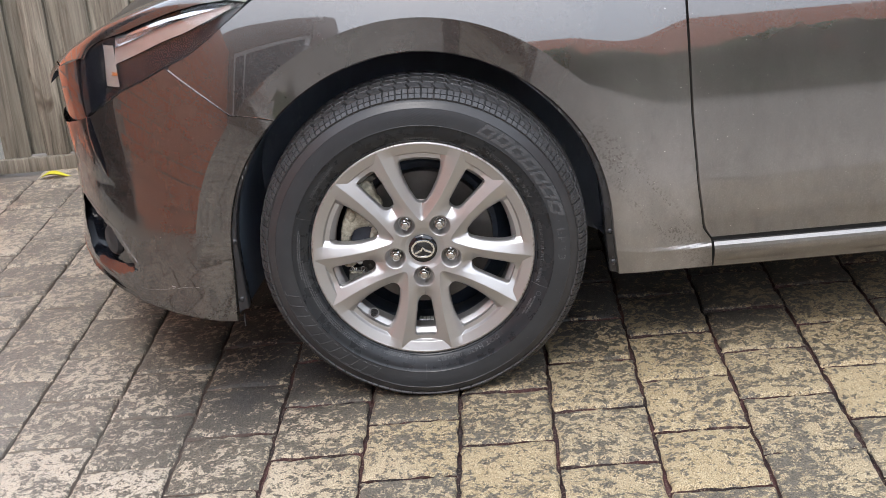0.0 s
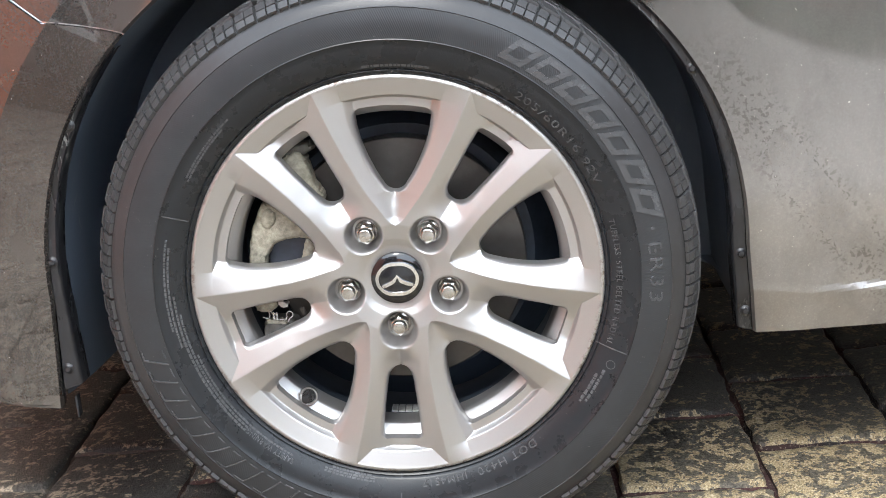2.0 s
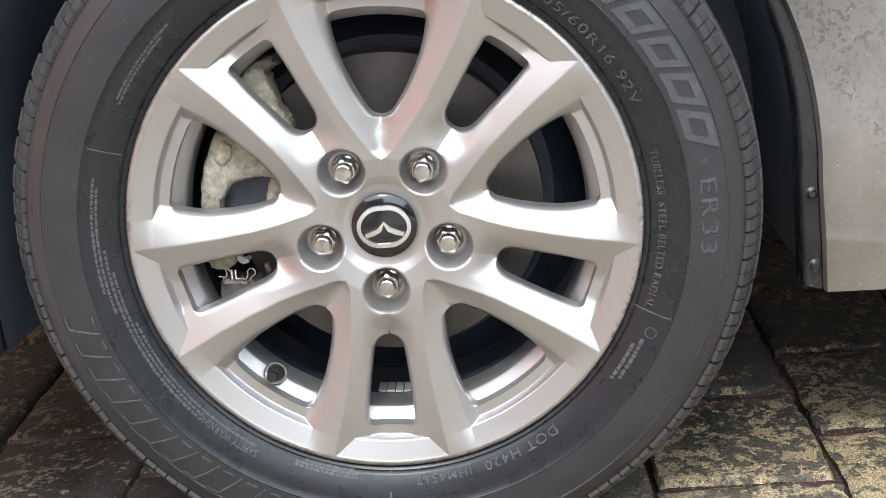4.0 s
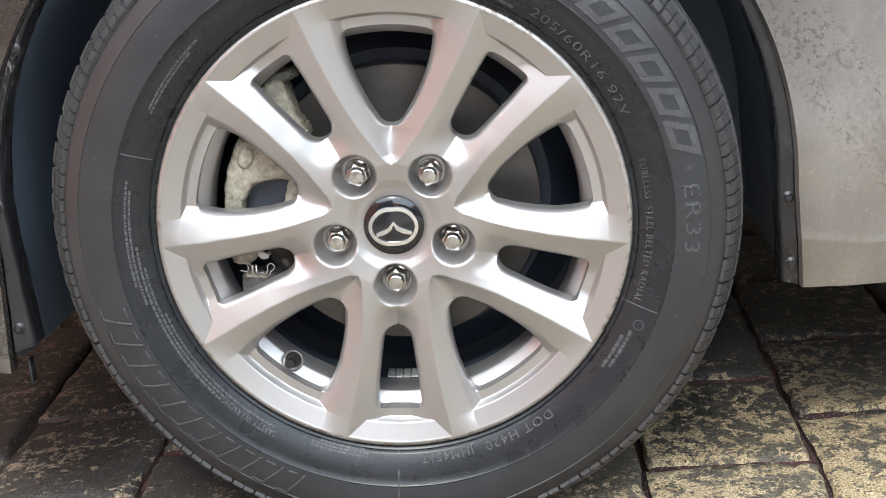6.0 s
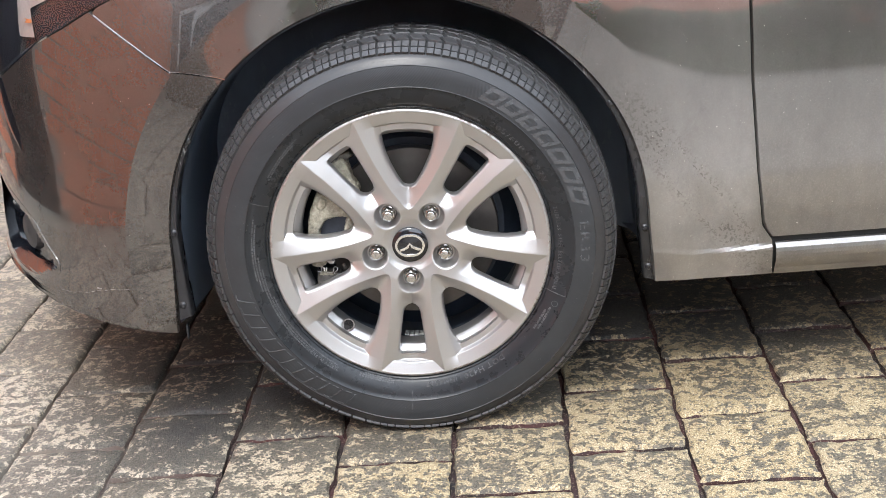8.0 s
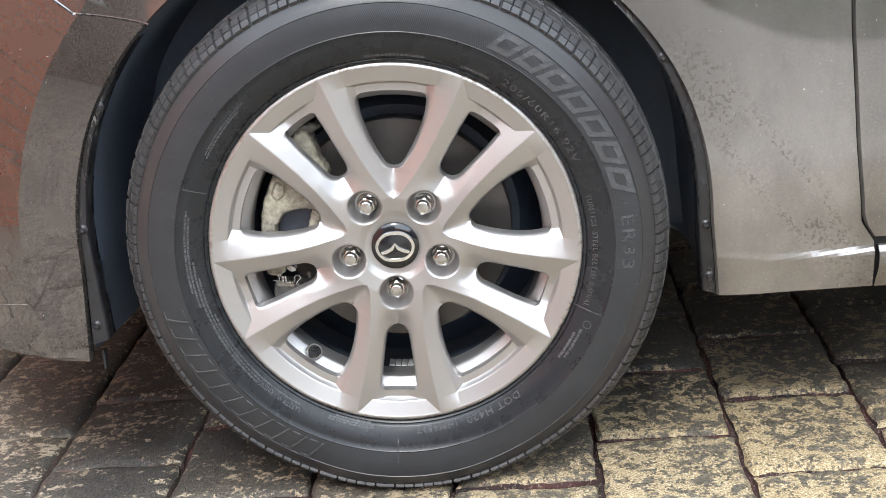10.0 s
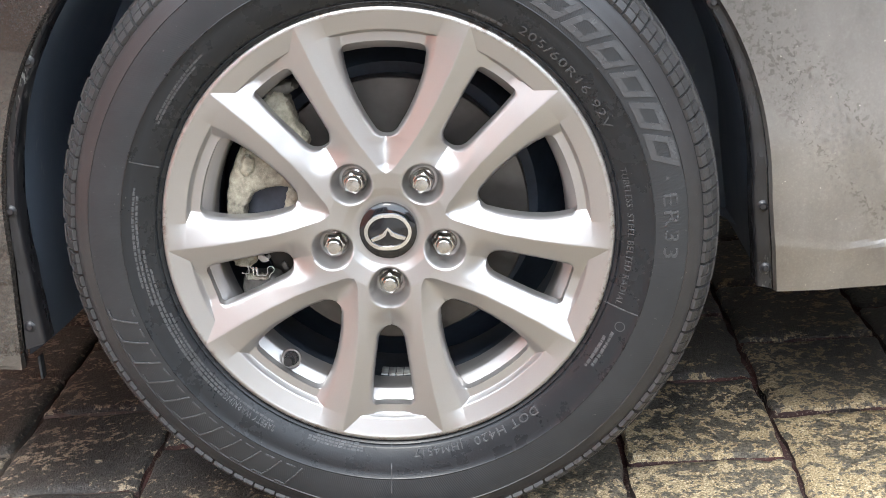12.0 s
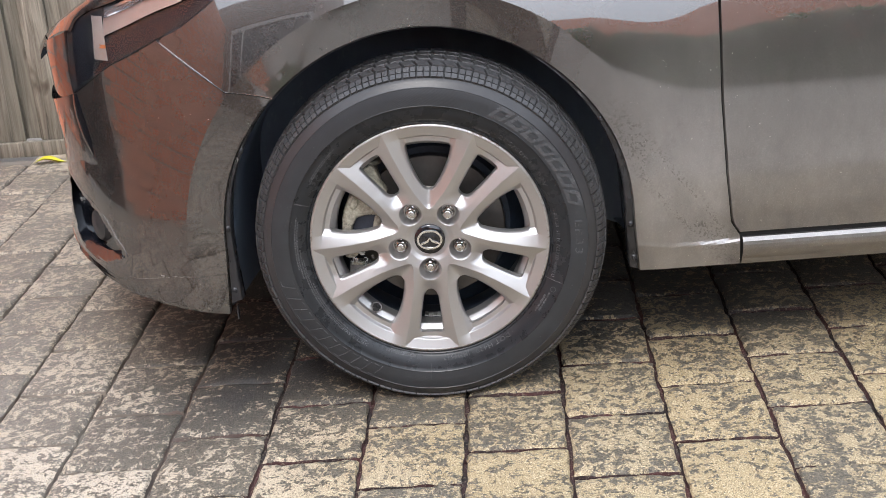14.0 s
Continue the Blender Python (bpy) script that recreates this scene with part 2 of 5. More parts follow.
def paver_material():
    """Stamped yellow-grey paving: sandy grain, pale wear, dark crusts of lichen in flakes, and painted shade and glare.
    """
    m = material("paving", (0.3, 0.26, 0.19), 0.8)
    n = Nodes(m)
    pos = n.where()
    rnd = n.add("ShaderNodeObjectInfo").outputs["Random"]
    shift = n.add("ShaderNodeVectorMath", operation="ADD")
    sc = n.add("ShaderNodeCombineXYZ")
    n.link(n.math("MULTIPLY", rnd, 3.0), sc.inputs[2])
    n.link(pos, shift.inputs[0])
    n.link(sc.outputs[0], shift.inputs[1])
    p = shift.outputs[0]
    sep = n.add("ShaderNodeSeparateXYZ")
    n.link(pos, sep.inputs[0])
    # greyer towards the front of the car, with sky glare brightening the colour, yellower beside the wheel
    warm = n.math("ADD", n.ramp(n.math("ADD", n.math("MULTIPLY", sep.outputs[0], 0.75), 0.6), [(0.0, 0.0), (1.0, 1.0)]), n.math("MULTIPLY", n.math("SUBTRACT", n.noise(1.9, 3, 0.5, at=pos), 0.5), 0.9))
    warm = n.ramp(warm, [(0.15, 0.0), (0.7, 1.0)])
    tone = n.mix(warm, (0.56, 0.48, 0.39), (0.385, 0.290, 0.155))
    tone = n.mix(n.math("MULTIPLY", rnd, 0.35), tone, (0.33, 0.28, 0.205))
    sand = n.noise(430, 2, 0.6, at=p)
    tone = n.mix(n.ramp(sand, [(0.52, 0.0), (0.64, 0.9)]), tone, (0.64, 0.54, 0.37))
    tone = n.mix(n.ramp(sand, [(0.34, 0.9), (0.45, 0.0)]), tone, (0.10, 0.082, 0.055))
    # lichen crust: fine flakes gathered in blotches, thicker in the damp strip behind the wheel and thinner on some
    # pavers; the strip also carries the car's shade, put into the colour
    damp_shade = n.math("MULTIPLY", n.ramp(n.math("ADD", n.math("SUBTRACT", sep.outputs[1], n.math("MULTIPLY", sep.outputs[0], 0.3)), n.math("MULTIPLY", n.noise(6, 4, 0.6, at=pos), 0.35)), [(0.10, 0.0), (0.42, 1.0)]), n.ramp(n.math("ADD", sep.outputs[0], 0.75), [(0.03, 0.0), (0.34, 1.0), (0.99, 1.0)]))
    damp_shade = n.math("MULTIPLY", damp_shade, n.ramp(n.math("MULTIPLY", sep.outputs[0], 0.5), [(0.22, 1.0), (0.5, 0.45)]))
    fine = n.math("MULTIPLY", n.math("SUBTRACT", n.noise(170, 5, 0.62, at=p, distort=0.4), 0.5), 1.15)
    blotch = n.math("SUBTRACT", n.noise(52, 5, 0.60, at=p, distort=0.5), 0.5)
    wide = n.math("SUBTRACT", n.noise(6.5, 3, 0.5, at=p), 0.5)
    field = n.math("ADD", n.math("ADD", fine, n.math("MULTIPLY", blotch, 1.5)), n.math("MULTIPLY", wide, 0.6))
    field = n.math("ADD", field, n.math("ADD", n.math("SUBTRACT", n.math("MULTIPLY", damp_shade, 0.21), -0.005), n.math("MULTIPLY", n.math("SUBTRACT", rnd, 0.5), 0.13)))
    field = n.math("ADD", field, n.math("MULTIPLY", n.math("SUBTRACT", 0.5, warm), 0.06))
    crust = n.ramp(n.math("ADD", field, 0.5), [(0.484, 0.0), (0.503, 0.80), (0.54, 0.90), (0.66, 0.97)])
    grain = n.ramp(n.noise(240, 3, 0.75, at=p), [(0.38, 0.0), (0.66, 1.0)])
    dark = n.mix(grain, (0.045, 0.040, 0.033), (0.20, 0.172, 0.128))
    # sky glare painted in: paler crust towards the front of the car
    glare = n.ramp(n.math("ADD", n.math("MULTIPLY", sep.outputs[0], -1.0), n.math("MULTIPLY", n.noise(4, 3, at=pos), 0.2)), [(0.62, 0.0), (1.0, 1.0)])
    dark = n.mix(glare, dark, n.mix(grain, (0.13, 0.115, 0.10), (0.30, 0.265, 0.22)))
    # the car's shade painted in: darker crust and darker paver tone
    dark = n.mix(damp_shade, dark, n.mix(grain, (0.013, 0.0135, 0.0155), (0.055, 0.055, 0.057)))
    tone = n.mix(n.math("MULTIPLY", damp_shade, 0.35), tone, (0.16, 0.145, 0.12))
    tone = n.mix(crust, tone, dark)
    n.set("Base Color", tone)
    n.set("Roughness", n.math("SUBTRACT", 0.62, n.math("MULTIPLY", crust, 0.17)))
    h = n.math("ADD", n.math("MULTIPLY", sand, 0.7), n.math("SUBTRACT", n.math("MULTIPLY", n.noise(50, 6, 0.65, at=p), 1.2), n.math("MULTIPLY", crust, 0.4)))
    n.bump(h, 0.9, 0.004)
    return m


def joint_material():
    """Dark moss and grit between the pavers, pale sand towards the front of the car."""
    m = material("joint_grout", (0.06, 0.042, 0.038), 0.9)
    n = Nodes(m)
    pos = n.where()
    sep = n.add("ShaderNodeSeparateXYZ")
    n.link(pos, sep.inputs[0])
    col = n.mix(n.ramp(n.noise(9, 5, at=pos), [(0.4, 0.0), (0.65, 1.0)]), (0.018, 0.014, 0.014), (0.072, 0.027, 0.025))
    grit = n.ramp(n.noise(260, 3, 0.7, at=pos), [(0.56, 0.0), (0.66, 0.8)])
    col = n.mix(grit, col, (0.22, 0.18, 0.13))
    sand = n.math("MULTIPLY", n.ramp(n.math("ADD", n.math("MULTIPLY", sep.outputs[0], -1.0), n.math("MULTIPLY", n.noise(6, 4, at=pos), 0.5)), [(0.55, 0.0), (1.0, 1.0)]), 0.75)
    n.set("Base Color", n.mix(sand, col, (0.26, 0.225, 0.185)))
    n.bump(n.noise(220, 4, at=pos), 0.6, 0.003)
    return m


def wood_material():
    """Weathered grey fence timber."""
    m = material("weathered_timber", (0.3, 0.26, 0.21), 0.85)
    n = Nodes(m)
    rnd = n.add("ShaderNodeObjectInfo").outputs["Random"]
    pos = n.where()
    g = n.noise(60, 6, 0.65, at=pos, stretch=(1, 1, 0.05), distort=0.6)
    tone = n.mix(n.ramp(g, [(0.3, 0.0), (0.7, 1.0)]), (0.06, 0.048, 0.036), (0.54, 0.475, 0.38))
    tone = n.mix(n.math("MULTIPLY", rnd, 0.8), tone, (0.15, 0.135, 0.105))
    knots = n.ramp(n.noise(11, 3, 0.5, at=pos, stretch=(1, 1, 0.5)), [(0.62, 0.0), (0.70, 0.85)])
    tone = n.mix(knots, tone, (0.09, 0.065, 0.045))
    raw = n.ramp(n.noise(8, 2, 0.5, at=pos, stretch=(1.4, 1, 0.3)), [(0.69, 0.0), (0.72, 0.75)])
    n.set("Base Color", n.mix(raw, tone, (0.55, 0.38, 0.2)))
    n.bump(g, 0.8, 0.005)
    return m


def brick_material():
    m = material("red_brick", (0.42, 0.14, 0.07), 0.8)
    n = Nodes(m)
    pos = n.where()
    rnd = n.add("ShaderNodeObjectInfo").outputs["Random"]
    isl = n.add("ShaderNodeNewGeometry").outputs["Random Per Island"]
    tone = n.mix(n.math("FRACT", n.math("ADD", rnd, isl)), (0.74, 0.27, 0.15), (0.82, 0.36, 0.22))
    n.set("Base Color", n.mix(n.ramp(n.noise(45, 5, 0.6, at=pos), [(0.4, 0.0), (0.75, 0.6)]), tone, (0.48, 0.16, 0.10)))
    n.bump(n.noise(120, 4, at=pos), 0.4, 0.002)
    return m


def plain(name, colour, roughness, metallic=0.0, scale=60.0, spread=0.35, bump=0.2):
    """A plain surface with grain and stains at two scales."""
    m = material(name, colour, roughness, metallic)
    n = Nodes(m)
    pos = n.where()
    f = n.math("ADD", n.math("MULTIPLY", n.noise(scale, 5, 0.6, at=pos), 0.6), n.math("MULTIPLY", n.noise(scale * 0.12, 3, at=pos), 0.4))
    lo, hi = tuple(c * (1 - spread) for c in colour), tuple(min(1, c * (1 + spread)) for c in colour)
    n.set("Base Color", n.mix(n.ramp(f, [(0.35, 0.0), (0.65, 1.0)]), lo, hi))
    if bump:
        n.bump(n.noise(scale * 5, 4, at=pos), bump, 0.001)
    return m


def scuffed_plastic(name, colour, roughness, scuff, amount, stretch=(1, 1, 0.4)):
    """Black moulded plastic with pale rubbed patches and grey road dust."""
    m = material(name, colour, roughness)
    n = Nodes(m)
    pos = n.where()
    dust = n.ramp(n.noise(22, 5, 0.6, at=pos, stretch=stretch), [(0.35, 0.0), (0.75, 0.55)])
    rub = n.math("MULTIPLY", n.ramp(n.noise(95, 6, 0.7, at=pos, stretch=stretch), [(0.56, 0.0), (0.62, 1.0)]), n.ramp(n.noise(16, 3, 0.5, at=pos, stretch=stretch), [(0.5, 0.0), (0.62, amount)]))
    col = n.mix(dust, colour, tuple(c * 1.7 + 0.004 for c in colour))
    n.set("Base Color", n.mix(rub, col, scuff))
    n.set("Roughness", n.math("ADD", roughness, n.math("MULTIPLY", n.math("ADD", dust, rub), 0.25)))
    n.bump(n.noise(300, 4, at=pos), 0.15, 0.001)
    return m


PAINT = paint_material()
ALLOY = alloy_material()
RUBBER = rubber_material("tyre_rubber", (0.0145, 0.0160, 0.0185), 0.26)
RUBBER_BAND = rubber_material("tyre_band_rubber", (0.027, 0.0285, 0.031), 0.31, True)
RUBBER_TREAD = rubber_material("tread_rubber", (0.043, 0.042, 0.043), 0.34)
RUBBER_RING = rubber_material("shoulder_rubber", (0.032, 0.0315, 0.033), 0.28)
# moulded lettering, coloured lighter to paint in the glints on its relief
RUBBER_NAME_GLINT = rubber_material("moulded_name_rubber", (0.055, 0.056, 0.059), 0.24)
RUBBER_TEXT_GLINT = rubber_material("moulded_letter_rubber", (0.066, 0.067, 0.070), 0.24)
PAVER = paver_material()
GROUT = joint_material()
TIMBER = wood_material()
BRICK = brick_material()
MORTAR = plain("mortar", (0.42, 0.38, 0.33), 0.9, 0, 90)
BLACK_PLASTIC = plain("black_plastic", (0.026, 0.028, 0.032), 0.45, 0, 40, 0.4)
LINER_PLASTIC = scuffed_plastic("arch_liner_plastic", (0.070, 0.086, 0.111), 0.42, (0.17, 0.18, 0.19), 0.8)
CAST_IRON = plain("cast_caliper_metal", (0.34, 0.315, 0.25), 0.75, 0.15, 160, 0.5, 0.9)
DISC_STEEL = plain("brake_disc_steel", (0.12, 0.112, 0.106), 0.42, 0.8, 30, 0.25)
HUB_IRON = plain("hub_iron", (0.06, 0.055, 0.05), 0.65, 0.4, 50, 0.4)
CHROME = material("chrome", (0.78, 0.78, 0.78), 0.1, 1.0)
NUT_STEEL = plain("nut_steel", (0.52, 0.51, 0.495), 0.22, 1.0, 120, 0.08, 0)
GLOSS_BLACK = material("gloss_black", (0.006, 0.007, 0.010), 0.12, 0, 0.5)
SEAM_BLACK = material("seam_black", (0.006, 0.006, 0.006), 0.7)
WEIGHT_GREY = plain("wheel_weight_grey", (0.42, 0.43, 0.42), 0.5, 0.3, 200, 0.2)
LEAF_GREEN = plain("hedge_leaf", (0.095, 0.19, 0.065), 0.5, 0, 30, 0.5, 0)
AMBER = material("lamp_amber", (0.5, 0.17, 0.06), 0.25)
REFLECTOR = plain("lamp_reflector", (0.36, 0.34, 0.325), 0.35, 0.6, 80, 0.1)
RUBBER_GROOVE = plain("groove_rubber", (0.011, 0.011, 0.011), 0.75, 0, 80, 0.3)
# shade inside the wheel as a dark colour, for inner barrel and dust shield
INNER_SHADE = plain("sooty_barrel", (0.034, 0.046, 0.066), 0.5, 0.1, 40, 0.4)
CONCRETE = plain("worn_concrete", (0.33, 0.30, 0.262), 0.85, 0, 5, 0.3)
FACADE = plain("dark_brown_brick", (0.2, 0.15, 0.12), 0.85, 0, 14, 0.25)
WINDOW_WHITE = plain("white_window_paint", (0.75, 0.74, 0.71), 0.5, 0, 20, 0.05)
DARK_GLASS = material("dark_window_glass", (0.03, 0.035, 0.04), 0.05)

# ---- the car: shape of its side ----
HUB = 0.315
car = tagged(new("car"), "dark grey-brown parked hatchback with water-spotted paint", "car")


def nose_length(z):
    return between(z, [(0.17, 0.598), (0.2, 0.59), (0.25, 0.577), (0.35, 0.563), (0.45, 0.565), (0.55, 0.582), (0.62, 0.59), (0.69, 0.585), (0.8, 0.53)])


def body_base(x, z):
    """The depth of the car's side at a height and a place along it."""
    w = smooth(0.3, 0.55, x)
    zc, k = 0.58 - 0.13 * w, 0.85 - 0.47 * w - 0.62 * smooth(0.0, -0.42, x)
    y = 0.03 + 0.035 * x
    if z > zc:
        y += k * (z - zc) ** 2
    if z < 0.40:
        y += 0.35 * (0.40 - z) ** 2
    # a tuck above the sill's line, ending in a small step outward
    w = smooth(0.41, 0.57, x)
    y += 0.14 * smooth(0.38, 0.46, x) * max(0.0, 0.2535 - z)
    if w > 0 and 0.25 < z < 0.33:
        y += w * (0.0052 * smooth(0.33, 0.270, z) * smooth(0.2535, 0.2625, z))
    # the front leans back above the level of the lower lip
    w = smooth(-0.08, -0.40, x)
    y -= 0.035 * w
    if z > 0.33:
        q = min(z, 0.39) - 0.33
        y += w * (0.11 * q * q / 0.12 + (max(z, 0.39) - 0.39) * 0.11 + 0.12 * (max(z, 0.39) - 0.39) ** 2)
    if x < -0.3:
        t = min((-0.3 - x) / nose_length(z), 0.9995)
        y += 0.9 * (1 - math.sqrt(1 - t * t))
    return y


def body_y(x, z):
    """The same with the flat flare round the wheel arch."""
    rho = math.hypot(x, z - HUB)
    if rho < 0.45:
        s = 0.45 / max(rho, 0.01)
        return body_base(x * s, HUB + (z - HUB) * s) + 0.10 * (0.45 - rho) ** 2
    return body_base(x, z)


def arch(angle):
    """Radius of the wheel arch's edge: round above the axle, straight below it."""
    s, c = math.sin(radians(angle)), abs(math.cos(radians(angle)))
    if s >= 0:
        return 0.381 + 0.0045 * smooth(0.0, 0.5, s)
    r = 0.381
    for _ in range(6):
        r = (0.381 + 0.075 * max(0.0, -r * s)) / c
    return r


ARCH = 0.381
SEAM = [(0.381, 133.0), (0.42, 136.2), (0.456, 139.2), (0.62, 140.2), (1.3, 141.5)]


def seam_angle(rho):
    return between(rho, SEAM)


def door_x(z):
    return between(z, [(0.2, 0.578), (0.268, 0.577), (0.295, 0.56), (0.39, 0.551), (0.53, 0.543), (0.95, 0.541)])


# lower edge of the headlamp, from its rear tip forward, then the bumper's top edge to the grille
LAMP_LOW = [(-0.95, 0.52), (-0.80, 0.536), (-0.725, 0.570), (-0.671, 0.594), (-0.624, 0.624), (-0.574, 0.657), (-0.524, 0.679), (-0.473, 0.705), (-0.42, 0.727), (-0.371, 0.759), (-0.334, 0.786), (-0.293, 0.815), (-0.20, 0.875), (-0.1, 0.93)]
LAMP_TOP = [(-0.70, 0.690), (-0.672, 0.712), (-0.65, 0.732), (-0.627, 0.743), (-0.557, 0.767), (-0.514, 0.783), (-0.449, 0.805), (-0.388, 0.818), (-0.331, 0.823), (-0.293, 0.817)]


def lamp_low(x):
    return between(x, LAMP_LOW)


def reach(angle, inside):
    """How far a ray from the wheel's centre runs while inside(x, z) holds."""
    c, s = math.cos(radians(angle)), math.sin(radians(angle))
    start = arch(angle)
    lo, hi = start, 1.6
    for _ in range(200):
        if not inside(lo * c, HUB + lo * s) or lo > hi:
            break
        lo += 0.006
    a, b = lo - 0.006, lo
    for _ in range(24):
        m = (a + b) / 2
        a, b = (m, b) if inside(m * c, HUB + m * s) else (a, m)
    return max(a, start + 0.002)


def panel(name, points_of, rows, cols, parent=car, mat=PAINT, label="", thick=0.0, flip=False, rim=()):
    """A sheet of bodywork from a grid of (x, z), bent to the car's side."""
    verts = []
    for i in range(rows):
        for j in range(cols):
            x, z, off = points_of(i / (rows - 1), j / (cols - 1))
            verts.append((x, body_y(x, z) + off, z))
    faces = grid_faces(rows, cols, False, flip)
    # folded edge along the grid's first row
    if "first" in rim:
        base = len(verts)
        for j in range(cols):
            x, y, z = verts[j]
            d = Vector((x, 0, z - HUB))
            d = d.normalized() * 0.006
            verts.append((x - d.x * 0.5, y + 0.004, z - d.z * 0.5))
        for j in range(cols):
            x, y, z = verts[j]
            verts.append((x, y + 0.022, z))
        for j in range(cols - 1):
            a = (j, base + j, base + j + 1, j + 1)
            b = (base + j, base + cols + j, base + cols + j + 1, base + j + 1)
            faces += [a, b] if not flip else [a[::-1], b[::-1]]
    for tag in ("low", "left", "right", "last"):
        if tag in rim:
            idx = {"last": [(rows - 1) * cols + j for j in range(cols)], "left": [i * cols for i in range(rows)], "right": [i * cols + cols - 1 for i in range(rows)], "low": []}[tag]
            base = len(verts)
            for k in idx:
                x, y, z = verts[k]
                verts.append((x, y + 0.018, z))
            for a in range(len(idx) - 1):
                faces.append((idx[a], base + a, base + a + 1, idx[a + 1]))
    me = mesh_of(name, verts, faces, True, 8)
    return part(name, me, mat, parent, label)


def fender_inside(x, z):
    return x < door_x(z) - 0.002 and z < 0.93 and (x > -0.1 or z < lamp_low(x) - 0.001)


CREASE = 0.45


def ring_radius(f, a, far):
    """Radius at the share f of the rows: the first third fills the flare, up to its crease."""
    a0 = arch(a)
    c = max(a0 + 0.004, min(CREASE, far - 0.01))
    if f < 0.3:
        return a0 + (c - a0) * f / 0.3
    q = (f - 0.3) / 0.7
    return c + (far - c) * (q ** 1.25)


def fender_point(f, s):
    s = 0.55 * s + 0.45 * s ** 2.2
    a = -15.5 + s * (134.0 + 15.5)
    for _ in range(4):
        rho = ring_radius(f, a, reach(min(a, 139.0), fender_inside))
        lo = -math.degrees(math.asin(0.107 / rho))
        a = lo + s * (seam_angle(rho) - math.degrees(0.0016 / rho) - lo)
    return rho * math.cos(radians(a)), HUB + rho * math.sin(radians(a)), 0.0


panel("front_wing", fender_point, 51, 210, label="dark metallic wing with dried splash marks", rim=("first", "last", "left"))


def bumper_low(x):
    return between(x, [(-0.88, 0.225), (-0.785, 0.212), (-0.69, 0.212), (-0.61, 0.203), (-0.5, 0.192), (-0.38, 0.188)])


def bumper_inside(x, z):
    return x > -0.3 - 0.992 * nose_length(z) and z < lamp_low(x) - 0.002 and z > bumper_low(x) - 0.001


FOG = [(-0.775, 0.385), (-0.723, 0.376), (-0.66, 0.352), (-0.626, 0.314), (-0.604, 0.278), (-0.657, 0.25), (-0.714, 0.247), (-0.758, 0.262), (-0.785, 0.32)]


def fog_depth(x, z):
    """1 inside the fog lamp recess, 0 outside, with a short slope between."""
    inside, near = False, 9.0
    for (ax, az), (bx, bz) in zip(FOG, FOG[1:] + FOG[:1]):
        if (az > z) != (bz > z) and x < (bx - ax) * (z - az) / (bz - az) + ax:
            inside = not inside
        d = Vector((bx - ax, bz - az))
        t = min(1, max(0, ((x - ax) * d.x + (z - az) * d.y) / d.length_squared))
        near = min(near, math.hypot(x - ax - t * d.x, z - az - t * d.y))
    return smooth(0.0, 0.012, near) if inside else 0.0


def bumper_radius(f, a, far):
    a0 = arch(a)
    c = max(a0 + 0.004, min(CREASE, far - 0.01))
    if f < 0.2:
        return a0 + (c - a0) * f / 0.2
    q = (f - 0.2) / 0.8
    return c + (far - c) * (1 - (1 - q) ** 1.5)


def bumper_point(f, s):
    a = 139.6 + s * (198.4 - 139.6)
    for _ in range(4):
        rho = bumper_radius(f, a, reach(max(a, 139.6), bumper_inside))
        hi = 180 + math.degrees(math.asin(min(1, 0.128 / rho)))
        lo = seam_angle(rho) + math.degrees(0.0012 / rho)
        a = lo + s * (hi - lo)
    return rho * math.cos(radians(a)), HUB + rho * math.sin(radians(a)), 0.0


bumper = panel("front_bumper", bumper_point, 101, 110, label="dark front bumper with a lower fog lamp recess", rim=("first", "left", "right"))

bm = bmesh.new()
bm.from_mesh(bumper.data)
bmesh.ops.delete(bm, geom=[q for q in bm.faces if fog_depth(q.calc_center_median().x, q.calc_center_median().z) > 0.02], context="FACES")
bm.to_mesh(bumper.data)
bm.free()


def fog_outline(n=72):
    """The recess's outline with rounded corners, as (x, z)."""
    out = []
    m = len(FOG)
    for i in range(n):
        t = i * m / n
        k, u = int(t), t - int(t)
        p = [Vector(FOG[(k + d) % m]) for d in (-1, 0, 1, 2)]
        out.append(0.5 * (2 * p[1] + (p[2] - p[0]) * u + (2 * p[0] - 5 * p[1] + 4 * p[2] - p[3]) * u * u + (3 * p[1] - p[0] - 3 * p[2] + p[3]) * u ** 3))
    return out


ol = fog_outline()
mid = sum(ol, Vector((0, 0))) / len(ol)
v = []
for grow, dep, out in ((1.0, 0.002, 0.010), (1.0, -0.0008, 0.008), (1.0, -0.0008, 0.0), (0.95, 0.018, 0.0), (0.86, 0.045, 0.0), (0.5, 0.052, 0.0), (0.02, 0.052, 0.0)):
    for k, q in enumerate(ol):
        d = (ol[(k + 1) % len(ol)] - ol[k - 1]).normalized()
        nrm = Vector((d.y, -d.x))
        if nrm.dot(q - mid) < 0:
            nrm = -nrm
        w = mid + (q - mid) * grow + nrm * out
        v.append((w.x, body_y(w.x, w.y) + dep, w.y))
surround = part("fog_recess", mesh_of("fog_recess", v, grid_faces(7, len(ol), True)), PAINT, bumper, "recess of the fog lamp, black inside")
surround.data.materials.append(GLOSS_BLACK)
for k, p in enumerate(surround.data.polygons):
    p.material_index = 0 if k < 2 * len(ol) else 1
# lamp bowl and lower blade in the recess
fog = part("fog_lamp", lathe("fog_lamp", [(0.0, 0.0), (0.03, 0.004), (0.036, 0.012), (0.036, 0.03)], 28, (-0.69, body_y(-0.69, 0.305) + 0.028, 0.305)), BLACK_PLASTIC, bumper, "round black fog lamp cover")
